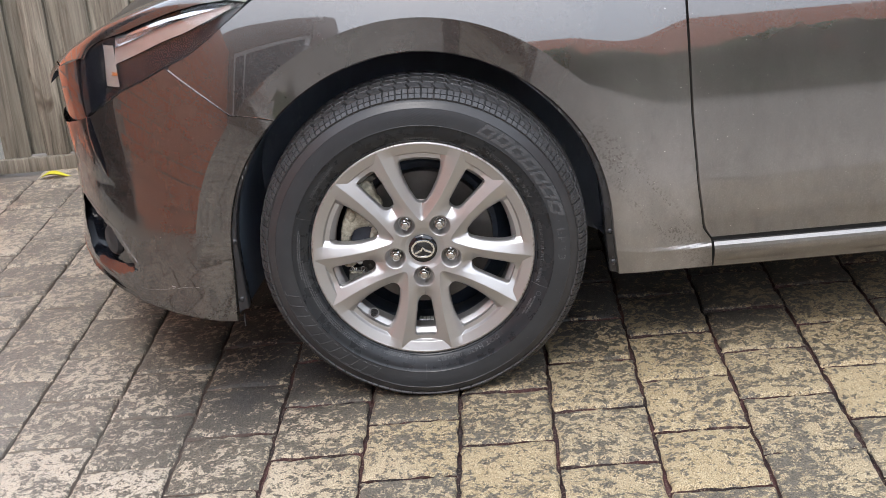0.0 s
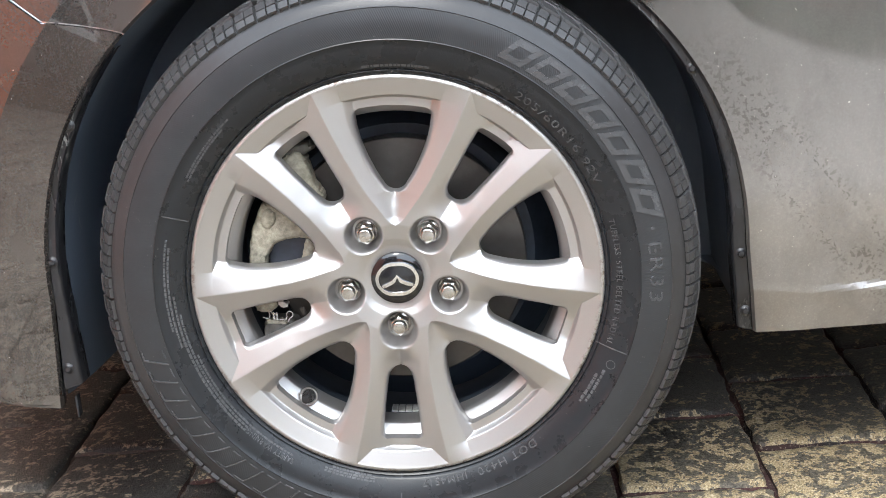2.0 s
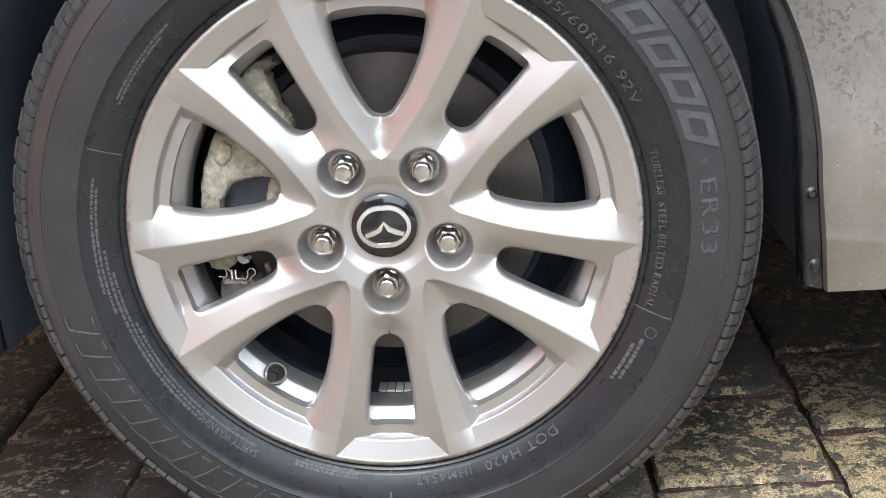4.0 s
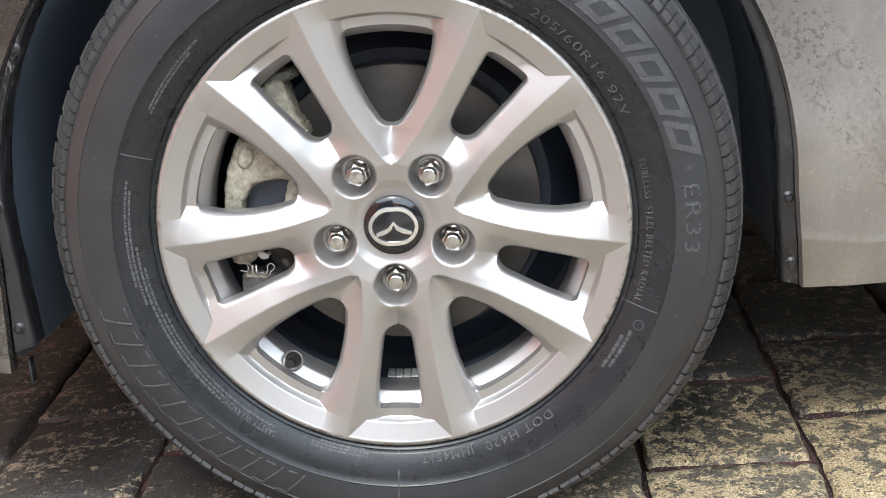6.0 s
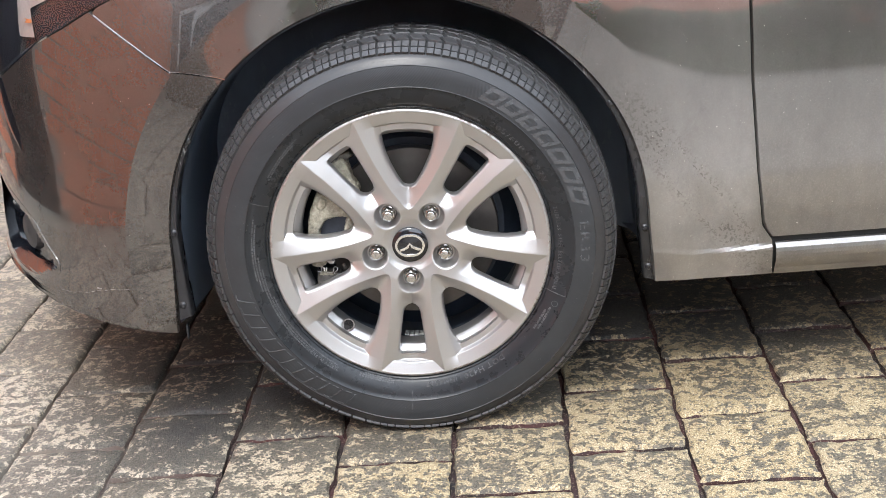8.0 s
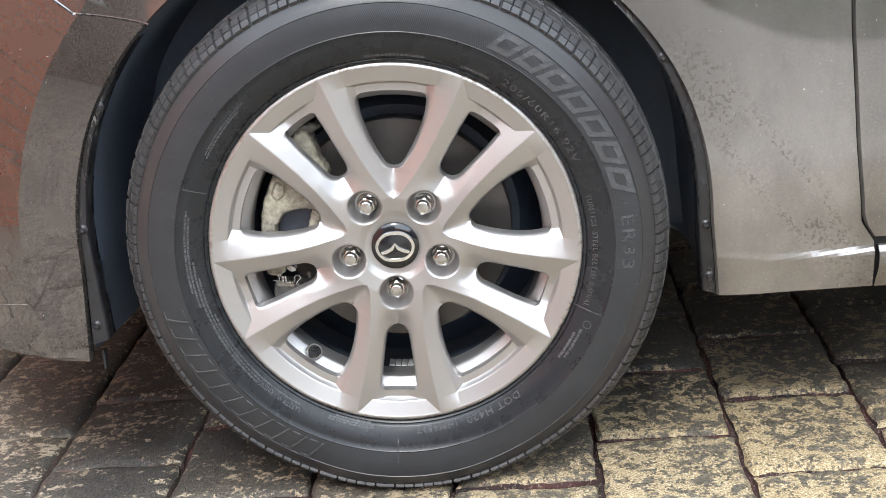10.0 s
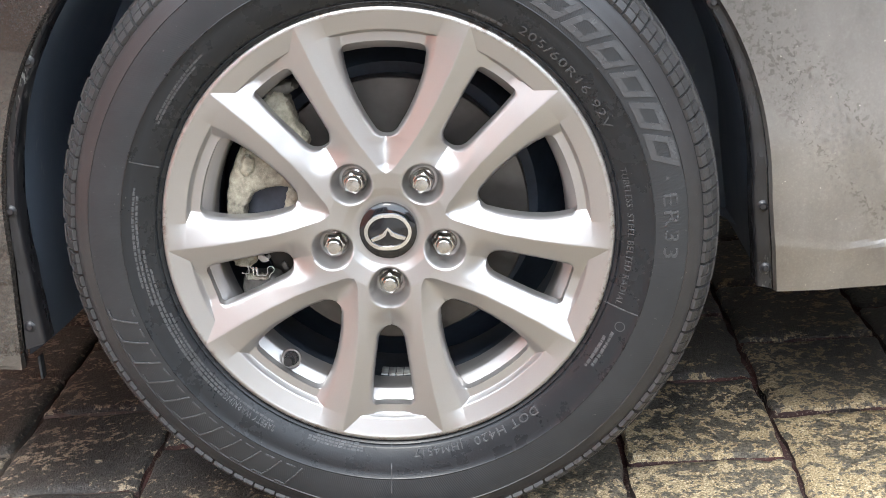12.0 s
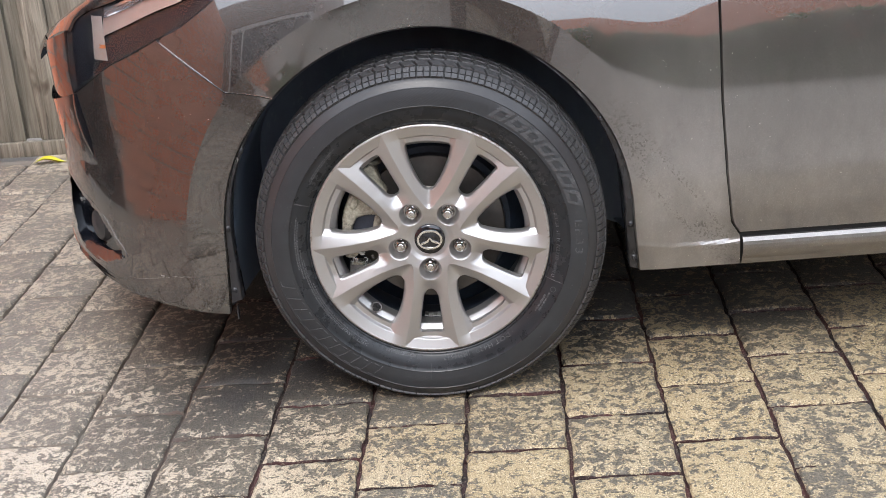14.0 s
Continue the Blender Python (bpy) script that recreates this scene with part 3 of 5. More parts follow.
fog.data.transform(Matrix.Translation((-0.69, body_y(-0.69, 0.305) + 0.03, 0.305)) @ pose(0, 0, 0, 0, 0, -50) @ Matrix.Translation((0.69, -body_y(-0.69, 0.305) - 0.03, -0.305)))


def door_point(f, s):
    z = 0.274 + s * (0.93 - 0.274)
    x0 = door_x(z) + 0.003
    x = x0 + f * (1.75 - x0)
    return x, z, 0.0


panel("front_door", door_point, 40, 46, label="dark front door reflecting the drive", flip=True, rim=("first", "left"))


def sill_point(f, s):
    x = 0.5805 + f * (1.75 - 0.5805)
    z = 0.262 - s * (0.262 - 0.208)
    return x, z - 0.004 * s, 0.001 - 0.0055 * math.sin(math.pi * min(1.0, s * 1.25)) + 0.007 * s ** 3


panel("side_sill", sill_point, 12, 10, label="narrow body-coloured sill under the door", rim=("left",))

# dark gaps behind the panel joints
v = []
for i in range(40):
    z = 0.205 + i * (0.93 - 0.205) / 39
    x = door_x(z)
    for dx in (-0.012, 0.012):
        v.append((x + dx, body_y(x + dx, z) + 0.010, z))
part("door_gap", mesh_of("door_gap", v, grid_faces(40, 2)), SEAM_BLACK, car)
v = []
for i in range(20):
    x = 0.56 + i * 1.19 / 19
    for z in (0.255, 0.280):
        v.append((x, body_y(x, z) + 0.012, z))
part("sill_gap", mesh_of("sill_gap", v, grid_faces(20, 2)), SEAM_BLACK, car)
v = []
for i in range(24):
    rho = ARCH + 0.002 + i * (0.60 - ARCH) / 23
    a = radians(seam_angle(rho))
    for d in (-0.012, 0.012):
        x, z = rho * math.cos(a) - d * math.sin(a), HUB + rho * math.sin(a) + d * math.cos(a)
        v.append((x, body_y(x, z) + 0.007, z))
part("bumper_gap", mesh_of("bumper_gap", v, grid_faces(24, 2)), CHROME, car, "bright line in the joint of wing and bumper")


def lamp_point(f, s):
    x = -0.682 + f * (-0.297 + 0.682)
    z = lamp_low(x) + 0.001 + s * (between(x, LAMP_TOP) - lamp_low(x) - 0.0005)
    return x, z, -0.003 - 0.012 * math.sin(math.pi * s) * math.sin(math.pi * min(1, 0.1 + f * 0.9))


GLASS = material("lamp_glass", (1, 1, 1), 0.02)
GLASS.node_tree.nodes["Principled BSDF"].inputs["Transmission Weight"].default_value = 1.0
GLASS.node_tree.nodes["Principled BSDF"].inputs["IOR"].default_value = 1.45
lamp = panel("headlamp", lambda f, s: (lambda p: (p[0], p[1], 0.022))(lamp_point(f, s)), 20, 10, mat=GLOSS_BLACK, label="clear headlamp with dark inner housing", flip=True)
lens = panel("lens", lamp_point, 26, 14, lamp, GLASS, flip=True)
lens.visible_shadow = False

# inner parts of the lamp
BOWL = plain("satin_reflector", (0.5, 0.46, 0.44), 0.3, 0.8, 60, 0.1, 0)


def lamp_plate(name, x0, x1, z0, z1, dep, turn, mat, note):
    """A curved plate inside the lamp with folded edges."""
    v = []
    for i in range(10):
        z = z0 + (z1 - z0) * i / 9
        for k, back in ((0, 0.012), (0, 0.0), (0.5, -0.002), (1, 0.0), (1, 0.014)):
            x = x0 + (x1 - x0) * k - 0.12 * (z - z0) + 0.004 * math.sin(3 * i / 9)
            v.append((x, body_y(x, z) + dep + back + turn * k, z))
    return part(name, mesh_of(name, v, grid_faces(10, 5), True, 40), mat, lamp, note)


lamp_plate("reflector", -0.604, -0.575, 0.664, 0.738, 0.006, 0.004, REFLECTOR, "pale satin reflector housing")
lamp_plate("indicator", -0.590, -0.578, 0.686, 0.692, 0.0025, 0.0, AMBER, "small amber indicator lamp")
# satin bowl along the lamp's upper half and, under its top edge, a bright strip added for the lens's sky reflection
for name, s0, s1, f0, f1, dep, lean, mat, note in (("reflector_bowl", 0.46, 0.76, 0.27, 0.93, 0.012, 0.0, BOWL, "satin metal reflector bowl"), ("light_strip", 0.77, 0.985, 0.27, 0.985, 0.003, 0.014, CHROME, "chrome strip in place of the pale reflection under the lamp's top edge")):
    panel(name, lambda f, s: (lambda p: (p[0], p[1], dep + lean * s))(lamp_point(f0 + f * (f1 - f0), s0 + s * (s1 - s0))), 24, 6, lamp, mat, note, flip=True)
# gloss black trim down the nose, beside the grille
TRIM = [(0.588, -0.688, -0.671), (0.565, -0.692, -0.663), (0.546, -0.692, -0.657), (0.52, -0.686, -0.649), (0.50, -0.677, -0.645), (0.482, -0.664, -0.642), (0.470, -0.652, -0.643)]
v = [(x0 + (x1 - x0) * k / 4, body_y(x0 + (x1 - x0) * k / 4, z) - (0.0018 if 0 < k < 4 else -0.001), z) for z, x0, x1 in TRIM for k in range(5)]
part("nose_trim", mesh_of("nose_trim", v, grid_faces(len(TRIM), 5)), GLOSS_BLACK, bumper, "gloss black trim down the nose")
# grille behind the lamp and the bumper's upper edge
v = []
for i in range(14):
    x = -0.672 - i * 0.16 / 13
    for k in range(6):
        z = lamp_low(x) - 0.01 + k * 0.125 / 5
        v.append((x, body_y(max(x, -0.3 - 0.985 * nose_length(z)), z) + 0.03, z))
part("grille", mesh_of("grille", v, grid_faces(14, 6)), GLOSS_BLACK, car, "black grille beside the headlamp")

# bonnet: lofted from the lamp's top edge to the car's middle
EDGE = [(-0.672, 0, 0.704), (-0.655, 0, 0.729), (-0.63, 0, 0.744), (-0.592, 0, 0.757), (-0.557, 0, 0.769), (-0.513, 0, 0.786), (-0.447, 0, 0.808), (-0.388, 0, 0.821), (-0.331, 0, 0.826), (-0.293, 0, 0.820), (-0.2, 0, 0.880), (-0.1, 0, 0.933), (0.55, 0, 0.935)]
MIDDLE = [(-0.912, 0.75, 0.548), (-0.911, 0.75, 0.569), (-0.885, 0.75, 0.599), (-0.843, 0.75, 0.639), (-0.796, 0.75, 0.665), (-0.742, 0.75, 0.691), (-0.704, 0.75, 0.715), (-0.65, 0.75, 0.745), (-0.55, 0.75, 0.79), (-0.40, 0.75, 0.84), (-0.25, 0.75, 0.88), (0.0, 0.75, 0.95), (0.55, 0.75, 1.0)]
v = []
for e, m in zip(EDGE, MIDDLE):
    e, m = Vector((e[0], body_y(e[0], e[2]) + 0.001, e[2])), Vector(m)
    nose = smooth(-0.66, -0.56, e.x) * smooth(0.0, -0.25, e.x)
    for k in range(25):
        q = (k / 24) ** 1.6
        p = e.lerp(m, q)
        # plan of the nose bends like the bumper's
        bow = math.sin(math.pi * min(1.0, q * 0.75))
        lift = math.sqrt(q) - q
        v.append((p.x - 0.012 * bow - 0.04 * lift, p.y, p.z + 0.012 * bow + (0.03 + 0.11 * nose) * lift - 0.09 * nose * q))
part("bonnet", mesh_of("bonnet", v, grid_faces(len(EDGE), 25), True, 60), PAINT, car, "dark bonnet above the headlamp")
# floor pan and the dark closing of the far side
v = []
for i in range(40):
    x = -0.84 + i * 2.59 / 39
    y0 = body_y(x, 0.25) + (0.03 if abs(x) > 0.40 else 0.30)
    v += [(x, y0, 0.222), (x, max(y0 + 0.05, 1.72), 0.215)]
part("underbody", mesh_of("underbody", v, grid_faces(40, 2)), LINER_PLASTIC, car, "black floor pan")
part("inner_panel", box_bm(1.35, 0.04, 0.66, 0.005, (1.10, 0.20, 0.58)), LINER_PLASTIC, car)
part("engine_bay_panel", box_bm(0.8, 0.04, 0.48, 0.005, (-0.05, 0.62, 0.45)), LINER_PLASTIC, car)

# arch liner
FLANGE = scuffed_plastic("dark_flange_plastic", (0.016, 0.016, 0.018), 0.22, (0.26, 0.26, 0.25), 1.0, (1, 1, 0.25))
v = []
for dr, y in ((0.001, 0.045), (0.006, 0.062), (0.010, 0.12), (0.008, 0.2), (0.008, 0.33), (0.08, 0.36), (0.375, 0.362)):
    for j in range(91):
        a = -15.6 + 213.0 * j / 90
        r = arch(a) - dr
        q = 0.02 * smooth(150, 190, a) if dr < 0.02 else 0.0
        x, z = (r - q * (y - 0.05) / 0.2) * math.cos(radians(a)), HUB + r * math.sin(radians(a))
        v.append((x, max(y, body_y(x, z) + 0.012 + 0.1 * y), z))
liner = part("arch_liner", mesh_of("arch_liner", v, grid_faces(7, 91)), LINER_PLASTIC, car, "black plastic wheel arch liner")
# flange of the liner: a glossy lip that widens towards the ground, held by push-in bolts
for a0, a1, wide, bolts in ((-15.4, 66, [(-15.4, 0.020), (0, 0.018), (18, 0.014), (45, 0.008), (66, 0.003)], (-12.2, -1.8, 31)),
                            (136, 195.8, [(136, 0.003), (150, 0.007), (165, 0.010), (180, 0.013), (190, 0.020), (196, 0.026)], (150.5, 173.7, 192.5))):
    v = []
    for j in range(60):
        a = a0 + (a1 - a0) * j / 59
        w = between(a, wide)
        for share, dy in ((0.05, 0.012), (0.14, 0.0075), (0.45, 0.0085), (0.80, 0.0075), (0.95, 0.0095), (1.0, 0.014), (1.02, 0.034)):
            r = arch(a) - w * share - 0.001
            x, z = r * math.cos(radians(a)), HUB + r * math.sin(radians(a))
            v.append((x, body_y(x, z) + dy + 0.0007 * math.sin(a * 0.9), z))
    fl = part("liner_flange", mesh_of("liner_flange", v, grid_faces(60, 7), True, 60), FLANGE, liner, "scuffed glossy black plastic lip")
    for a in bolts:
        r = arch(a) - between(a, wide) * 0.5
        x, z = r * math.cos(radians(a)), HUB + r * math.sin(radians(a))
        part("bolt", lathe("bolt", [(0.0, -0.0042), (0.0028, -0.0040), (0.0036, -0.0024), (0.0046, -0.0018), (0.0062, -0.0010), (0.0066, 0.002)], 18, (x, body_y(x, z) + 0.008, z)), FLANGE, liner)
# small rubber deflector under the bumper's rear corner
part("deflector", box_bm(0.003, 0.012, 0.026, 0.001, (-0.381, 0.05, 0.178)), BLACK_PLASTIC, car, "small grey plastic tab")
# a long fine scratch low on the bumper, with a pale chip
v = []
for i in range(40):
    x = -0.60 + 0.145 * i / 39
    z = 0.241 + 0.0245 * smooth(-0.60, -0.46, x) + 0.0006 * math.sin(i * 0.7)
    h = 0.0003 * (0.5 + 0.5 * math.sin(i * 1.7 + 1))
    for d in (-h - 0.0002, h):
        v.append((x, body_y(x, z + d) - 0.0004, z + d))
CHIP = plain("bare_scratch", (0.23, 0.21, 0.19), 0.6, 0, 200, 0.4, 0)
part("scratch", mesh_of("scratch", v, grid_faces(40, 2)), CHIP, bumper, "fine pale scratch")
v = [(x, body_y(x, z) - 0.0005, z) for x, z in [(-0.5165 + 0.0075 * math.cos(0.6 * i) * (0.7 + 0.3 * math.sin(i * 2.1)), 0.2612 + 0.0026 * math.sin(0.6 * i) * (0.7 + 0.3 * math.cos(i * 1.3))) for i in range(10)]]
part("paint_chip", mesh_of("paint_chip", v, [tuple(range(10))]), CHIP, bumper, "pale chip in the paint")

# the far side of the car, closing it towards the fence
def far_copy(source, name, note=""):
    me = source.data.copy()
    for v in me.vertices:
        v.co.y = 1.5 - v.co.y
    me.flip_normals()
    ob = new(name, me)
    ob.parent = car
    return tagged(ob, note)


for ob in [o for o in car.children if o.name in ("front_wing", "front_bumper", "front_door", "side_sill", "bonnet", "headlamp", "grille")]:
    far_copy(ob, ob.name)

# ---- the wheel ----
SPIN = -3.3        # turn of the wheel as it stands
CAMBER = 0.5
WHEEL = pose(0, 0, HUB, -CAMBER, 0, 0)


def on_wheel(r, deg, y):
    """A place on the wheel: radius, angle as the wheel is turned, depth behind the rim's outer edge."""
    a = radians(deg + SPIN)
    return WHEEL @ Vector((r * math.cos(a), y, r * math.sin(a)))


WIN_OUT = 0.1865


def big_half(r):
    """Half-width of a large window."""
    if r <= 0.0938 or r > WIN_OUT:
        return 0.0
    w = between(r, [(0.0938, 0.0110), (0.1030, 0.0126), (0.1165, 0.0202), (0.134, 0.0280), (0.1515, 0.0344), (0.166, 0.0382), (0.1865, 0.0412)])
    q = min(1.0, (r - 0.0938) / 0.0115)
    w *= math.sqrt(max(0, 1 - (1 - q) ** 2))
    if r > 0.1785:
        w -= 0.006 * (1 - math.sqrt(max(0, 1 - ((r - 0.1785) / 0.008) ** 2)))
    return w


def small_half(r):
    """Half-width of a small window."""
    if r <= 0.1020 or r > WIN_OUT:
        return 0.0
    w = between(r, [(0.1020, 0.0122), (0.115, 0.0134), (0.14, 0.0168), (0.159, 0.0192), (0.1865, 0.0215)])
    q = min(1.0, (r - 0.1020) / 0.015)
    w *= math.sqrt(max(0, 1 - (1 - q) ** 2))
    if r > 0.1815:
        w -= 0.004 * (1 - math.sqrt(max(0, 1 - ((r - 0.1815) / 0.005) ** 2)))
    return w


def ridge(r):
    """Angle from a large window's middle to the crest of the spoke beside it."""
    return radians(between(r, [(0.0, 0.0), (0.0590, 0.0), (0.0630, 5.6), (0.0675, 8.6), (0.078, 12.4), (0.0894, 15.6), (0.1004, 17.6), (0.1146, 19.4), (0.143, 21.1), (0.173, 21.9), (0.2215, 22.2)]))


def crease(r):
    """Distance from a large window's middle to the line past which the flank falls more steeply."""
    return between(r, [(0.0938, 0.0110), (0.105, 0.0175), (0.1165, 0.0240), (0.1366, 0.0325), (0.154, 0.0395), (0.1655, 0.0435), (0.18, 0.0475), (0.1961, 0.0505), (0.2165, 0.0530)])


def soft(v, d=0.0007):
    return math.sqrt(v * v + d * d) - d


def crest(r):
    """Depth of a spoke's crest, and of the hub's face inside it."""
    return between(r, [(0.028, 0.0150), (0.036, 0.0135), (0.044, 0.0100), (0.060, 0.0066), (0.08, 0.0056), (0.10, 0.0046), (0.14, 0.0030), (0.18, 0.0013), (0.205, 0.0004), (0.2165, 0.0), (0.2185, 0.0003), (0.2205, 0.0013), (0.2212, 0.0032), (0.2215, 0.0065)])


def flange_depth(r):
    """Depth of the rim's ring between the spokes: a sloping face, a step and a ledge."""
    if r >= 0.2165:
        return crest(r)
    return 0.0002 + 0.0062 * min(1.0, (0.2165 - r) / 0.018) + 0.0085 * smooth(0.1988, 0.1950, r) + 0.05 * max(0.0, 0.195 - r)


def slope_big(r):
    """Fall of the flank towards a large window; it flattens out at the rim."""
    return between(r, [(0.06, 0.95), (0.08, 0.74), (0.095, 0.56), (0.13, 0.43), (0.17, 0.36), (0.1985, 0.25), (0.2165, 0.006)])


def slope_small(r):
    return between(r, [(0.06, 0.0), (0.075, 0.10), (0.10, 0.28), (0.13, 0.40), (0.2165, 0.40)])


def shoulder(r):
    """Distance from the crest to the flank's crease."""
    return max(0.002, r * math.sin(ridge(r)) - crease(r))


def corner_big(r):
    """Distance from the crest at which the flank meets the rim's ring."""
    if r >= 0.2165:
        return shoulder(0.2165)
    o = shoulder(r)
    return o + max(0.0, flange_depth(r) - crest(r) - slope_big(r) * o)


def corner_small(r):
    return 0.0006 if r >= 0.2165 else max(0.0006, (flange_depth(r) - crest(r)) / slope_small(r))


def spoke_depth(r, phi):
    """Depth of the wheel's face; phi in radians from the middle of a large window to the middle of a small one."""
    l, l2 = r * math.sin(phi), r * math.sin(radians(36) - phi)
    d = crest(r)
    pr = ridge(r)
    # the valley between two spokes is rounded
    if phi < pr:
        off = r * math.sin(pr) - math.sqrt(l * l + min(0.0055, 0.32 * r * pr) ** 2 * max(0.0, 1 - (phi / pr) ** 2) ** 4)
        d += slope_big(r) * soft(max(0.0, off))
        o = off - shoulder(r)
        if o > -0.004 and r > 0.0938:
            d += 0.62 * (o + math.sqrt(o * o + 0.0015 ** 2)) / 2 * smooth(0.0938, 0.125, r) * smooth(0.2165, 0.205, r)
    else:
        d += slope_small(r) * soft(r * math.sin(phi - pr))
    # rounded edges of the windows
    fillet = 0.0
    if r <= WIN_OUT:
        e1 = l - big_half(r) if r > 0.0938 else math.hypot(l, 0.0938 - r)
        e2 = l2 - small_half(r) if r > 0.1020 else math.hypot(l2, 0.1020 - r)
        q = max(0.0, 0.0042 - max(0.0, min(e1, e2)))
        fillet = (0.0042 - math.sqrt(0.0042 ** 2 - q * q * 0.93)) * smooth(WIN_OUT, 0.180, r)
    # the hub's shoulder falls away between the nuts and the small windows
    d += 0.007 * smooth(0.078, 0.10, r) * smooth(0.14, 0.105, r) * smooth(0.024, 0.0, l2)
    # the rim's ring stands in front of a spoke's fallen flanks
    if r > 0.165:
        d = min(d, flange_depth(r))
    d += fillet
    # pocket of the wheel nut: a crisp lip, a conical wall and a flat seat
    dist = math.hypot(r * math.cos(radians(36) - phi) - 0.0588, l2)
    if dist < 0.0215:
        d = max(d, d + between(dist, [(0.0, 0.0245), (0.0138, 0.0245), (0.0148, 0.0232), (0.0190, 0.0045), (0.0199, 0.0018), (0.0206, 0.0005), (0.0215, 0.0)]))
    return d


def alloy_wheel():
    radii = [0.028, 0.031, 0.034] + [0.0355 + 0.001 * i for i in range(45)] + [0.082, 0.0845, 0.087, 0.0895, 0.092]
    radii += [0.0938, 0.0939, 0.0942, 0.0948, 0.0956, 0.0968, 0.0982, 0.0998, 0.1010, 0.1020, 0.1021, 0.1024, 0.1030, 0.1040, 0.1055, 0.1075, 0.110, 0.114, 0.118]
    radii += [0.123 + 0.005 * i for i in range(11)] + [0.1765, 0.1785, 0.1805, 0.1820, 0.1835, 0.1848, 0.1857, 0.1862, WIN_OUT, WIN_OUT + 0.0001, 0.1872, 0.188, 0.190, 0.192, 0.1935, 0.1945, 0.1951, 0.1958, 0.1966, 0.1974, 0.1982, 0.1988, 0.1994, 0.2005, 0.202, 0.2035, 0.205, 0.207, 0.209, 0.211, 0.213, 0.2145, 0.2158, 0.2165, 0.2175, 0.2185, 0.2195, 0.2205, 0.2209, 0.2212, 0.2215]
    radii = sorted(set(round(r, 5) for r in radii))
    bm = bmesh.new()
    for k in range(10):
        axis, sign = 90 + 72 * (k // 2), 1 if k % 2 else -1
        rows = []
        for r in radii:
            a = math.asin(min(1, big_half(r) / r))
            b = radians(36) - math.asin(min(1, small_half(r) / r))
            m = min(max(a, ridge(r)), b)
            e = 0.0014 / r
            c = m - shoulder(r) / r
            aw, bw = math.asin(big_half(WIN_OUT) / WIN_OUT), radians(36) - math.asin(small_half(WIN_OUT) / WIN_OUT)
            ledge = r > WIN_OUT
            k1, k2 = corner_big(max(r, WIN_OUT)) / r, corner_small(max(r, WIN_OUT)) / r
            a1, b1 = (aw, bw) if ledge else (a, b)
            p1, p2 = max(a1 + 0.002 / r, m - k1), min(b1 - 0.002 / r, m + k2)
            p0, p3 = max(a1 + 0.001 / r, p1 - 0.0012 / r), min(b1 - 0.001 / r, p2 + 0.0012 / r)
            w = 1.0 if ledge else smooth(0.165, WIN_OUT, r)
            p1, p0 = w * p1 + (1 - w) * min(m, a + 0.0042 / r), w * p0 + (1 - w) * min(m, a + 0.0016 / r)
            p2, p3 = w * p2 + (1 - w) * max(m, b - 0.0065 / r), w * p3 + (1 - w) * max(m, b - 0.0035 / r)
            lo, hi = max(p1, m - e), min(p2, m + e)
            c0, c1 = min(lo, max(p1, c - e)), min(lo, max(p1, c + e))
            ts = []
            for u, w, n in ((0.0 if ledge else a1, a1, 5), (a1, p0, 4), (p0, p1, 5), (p1, c0, 4), (c0, c1, 4), (c1, lo, 7), (lo, m, 3), (m, hi, 3), (hi, p2, 22), (p2, p3, 5), (p3, b1, 6), (b1, radians(36) if ledge else b1, 5)):
                ts += [u + (w - u) * i / n for i in range(n)]
            ts.append(radians(36) if ledge else b1)
            rows.append([bm.verts.new(on_wheel(r, axis + sign * math.degrees(t), spoke_depth(r, t))) for t in ts])
        for (p, q), r in zip(zip(rows, rows[1:]), radii):
            open_row = abs(r - WIN_OUT) < 1e-6
            for i in range(len(p) - 1):
                if open_row and (i < 5 or i >= len(p) - 6):
                    continue
                f = (p[i], p[i + 1], q[i + 1], q[i])
                bm.faces.new(f if sign < 0 else f[::-1])
    bmesh.ops.remove_doubles(bm, verts=bm.verts, dist=0.00004)
    bmesh.ops.dissolve_degenerate(bm, dist=0.00002, edges=bm.edges)
    # window walls
    centre = WHEEL @ Vector((0, 0, 0))
    rim_edges = []
    for e in bm.edges:
        if e.is_boundary:
            r = ((e.verts[0].co + e.verts[1].co) / 2 - centre).length
            if 0.09 < r < 0.2:
                rim_edges.append(e)
    for depth in (0.003, 0.010):
        made = bmesh.ops.extrude_edge_only(bm, edges=rim_edges)["geom"]
        rim_edges = [g for g in made if isinstance(g, bmesh.types.BMEdge)]
        for g in made:
            if isinstance(g, bmesh.types.BMVert):
                g.co.y += depth
    bmesh.ops.recalc_face_normals(bm, faces=bm.faces)
    me = bpy.data.meshes.new("alloy_wheel")
    bm.to_mesh(me)
    bm.free()
    me.shade_smooth()
    me.set_sharp_from_angle(angle=radians(50))
    return me


rim = part("alloy_wheel", alloy_wheel(), ALLOY, car, "silver ten-spoke alloy wheel with light kerb scuffs")
C0 = (0, 0, HUB)
barrel = [(0.2215, 0.006), (0.2205, 0.011), (0.2130, 0.015), (0.2030, 0.020), (0.194, 0.024), (0.1885, 0.0252), (0.1872, 0.0262), (0.1785, 0.0335), (0.1772, 0.0355), (0.1762, 0.044), (0.1757, 0.060)]
part("barrel", lathe("barrel", barrel, 120, C0), ALLOY, rim)
part("inner_barrel", lathe("inner_barrel", [(0.1757, 0.060), (0.1765, 0.068), (0.180, 0.085), (0.186, 0.10), (0.189, 0.165), (0.195, 0.175), (0.205, 0.178)], 120, C0), INNER_SHADE, rim, "inner barrel, coloured dark for the shade inside the wheel")

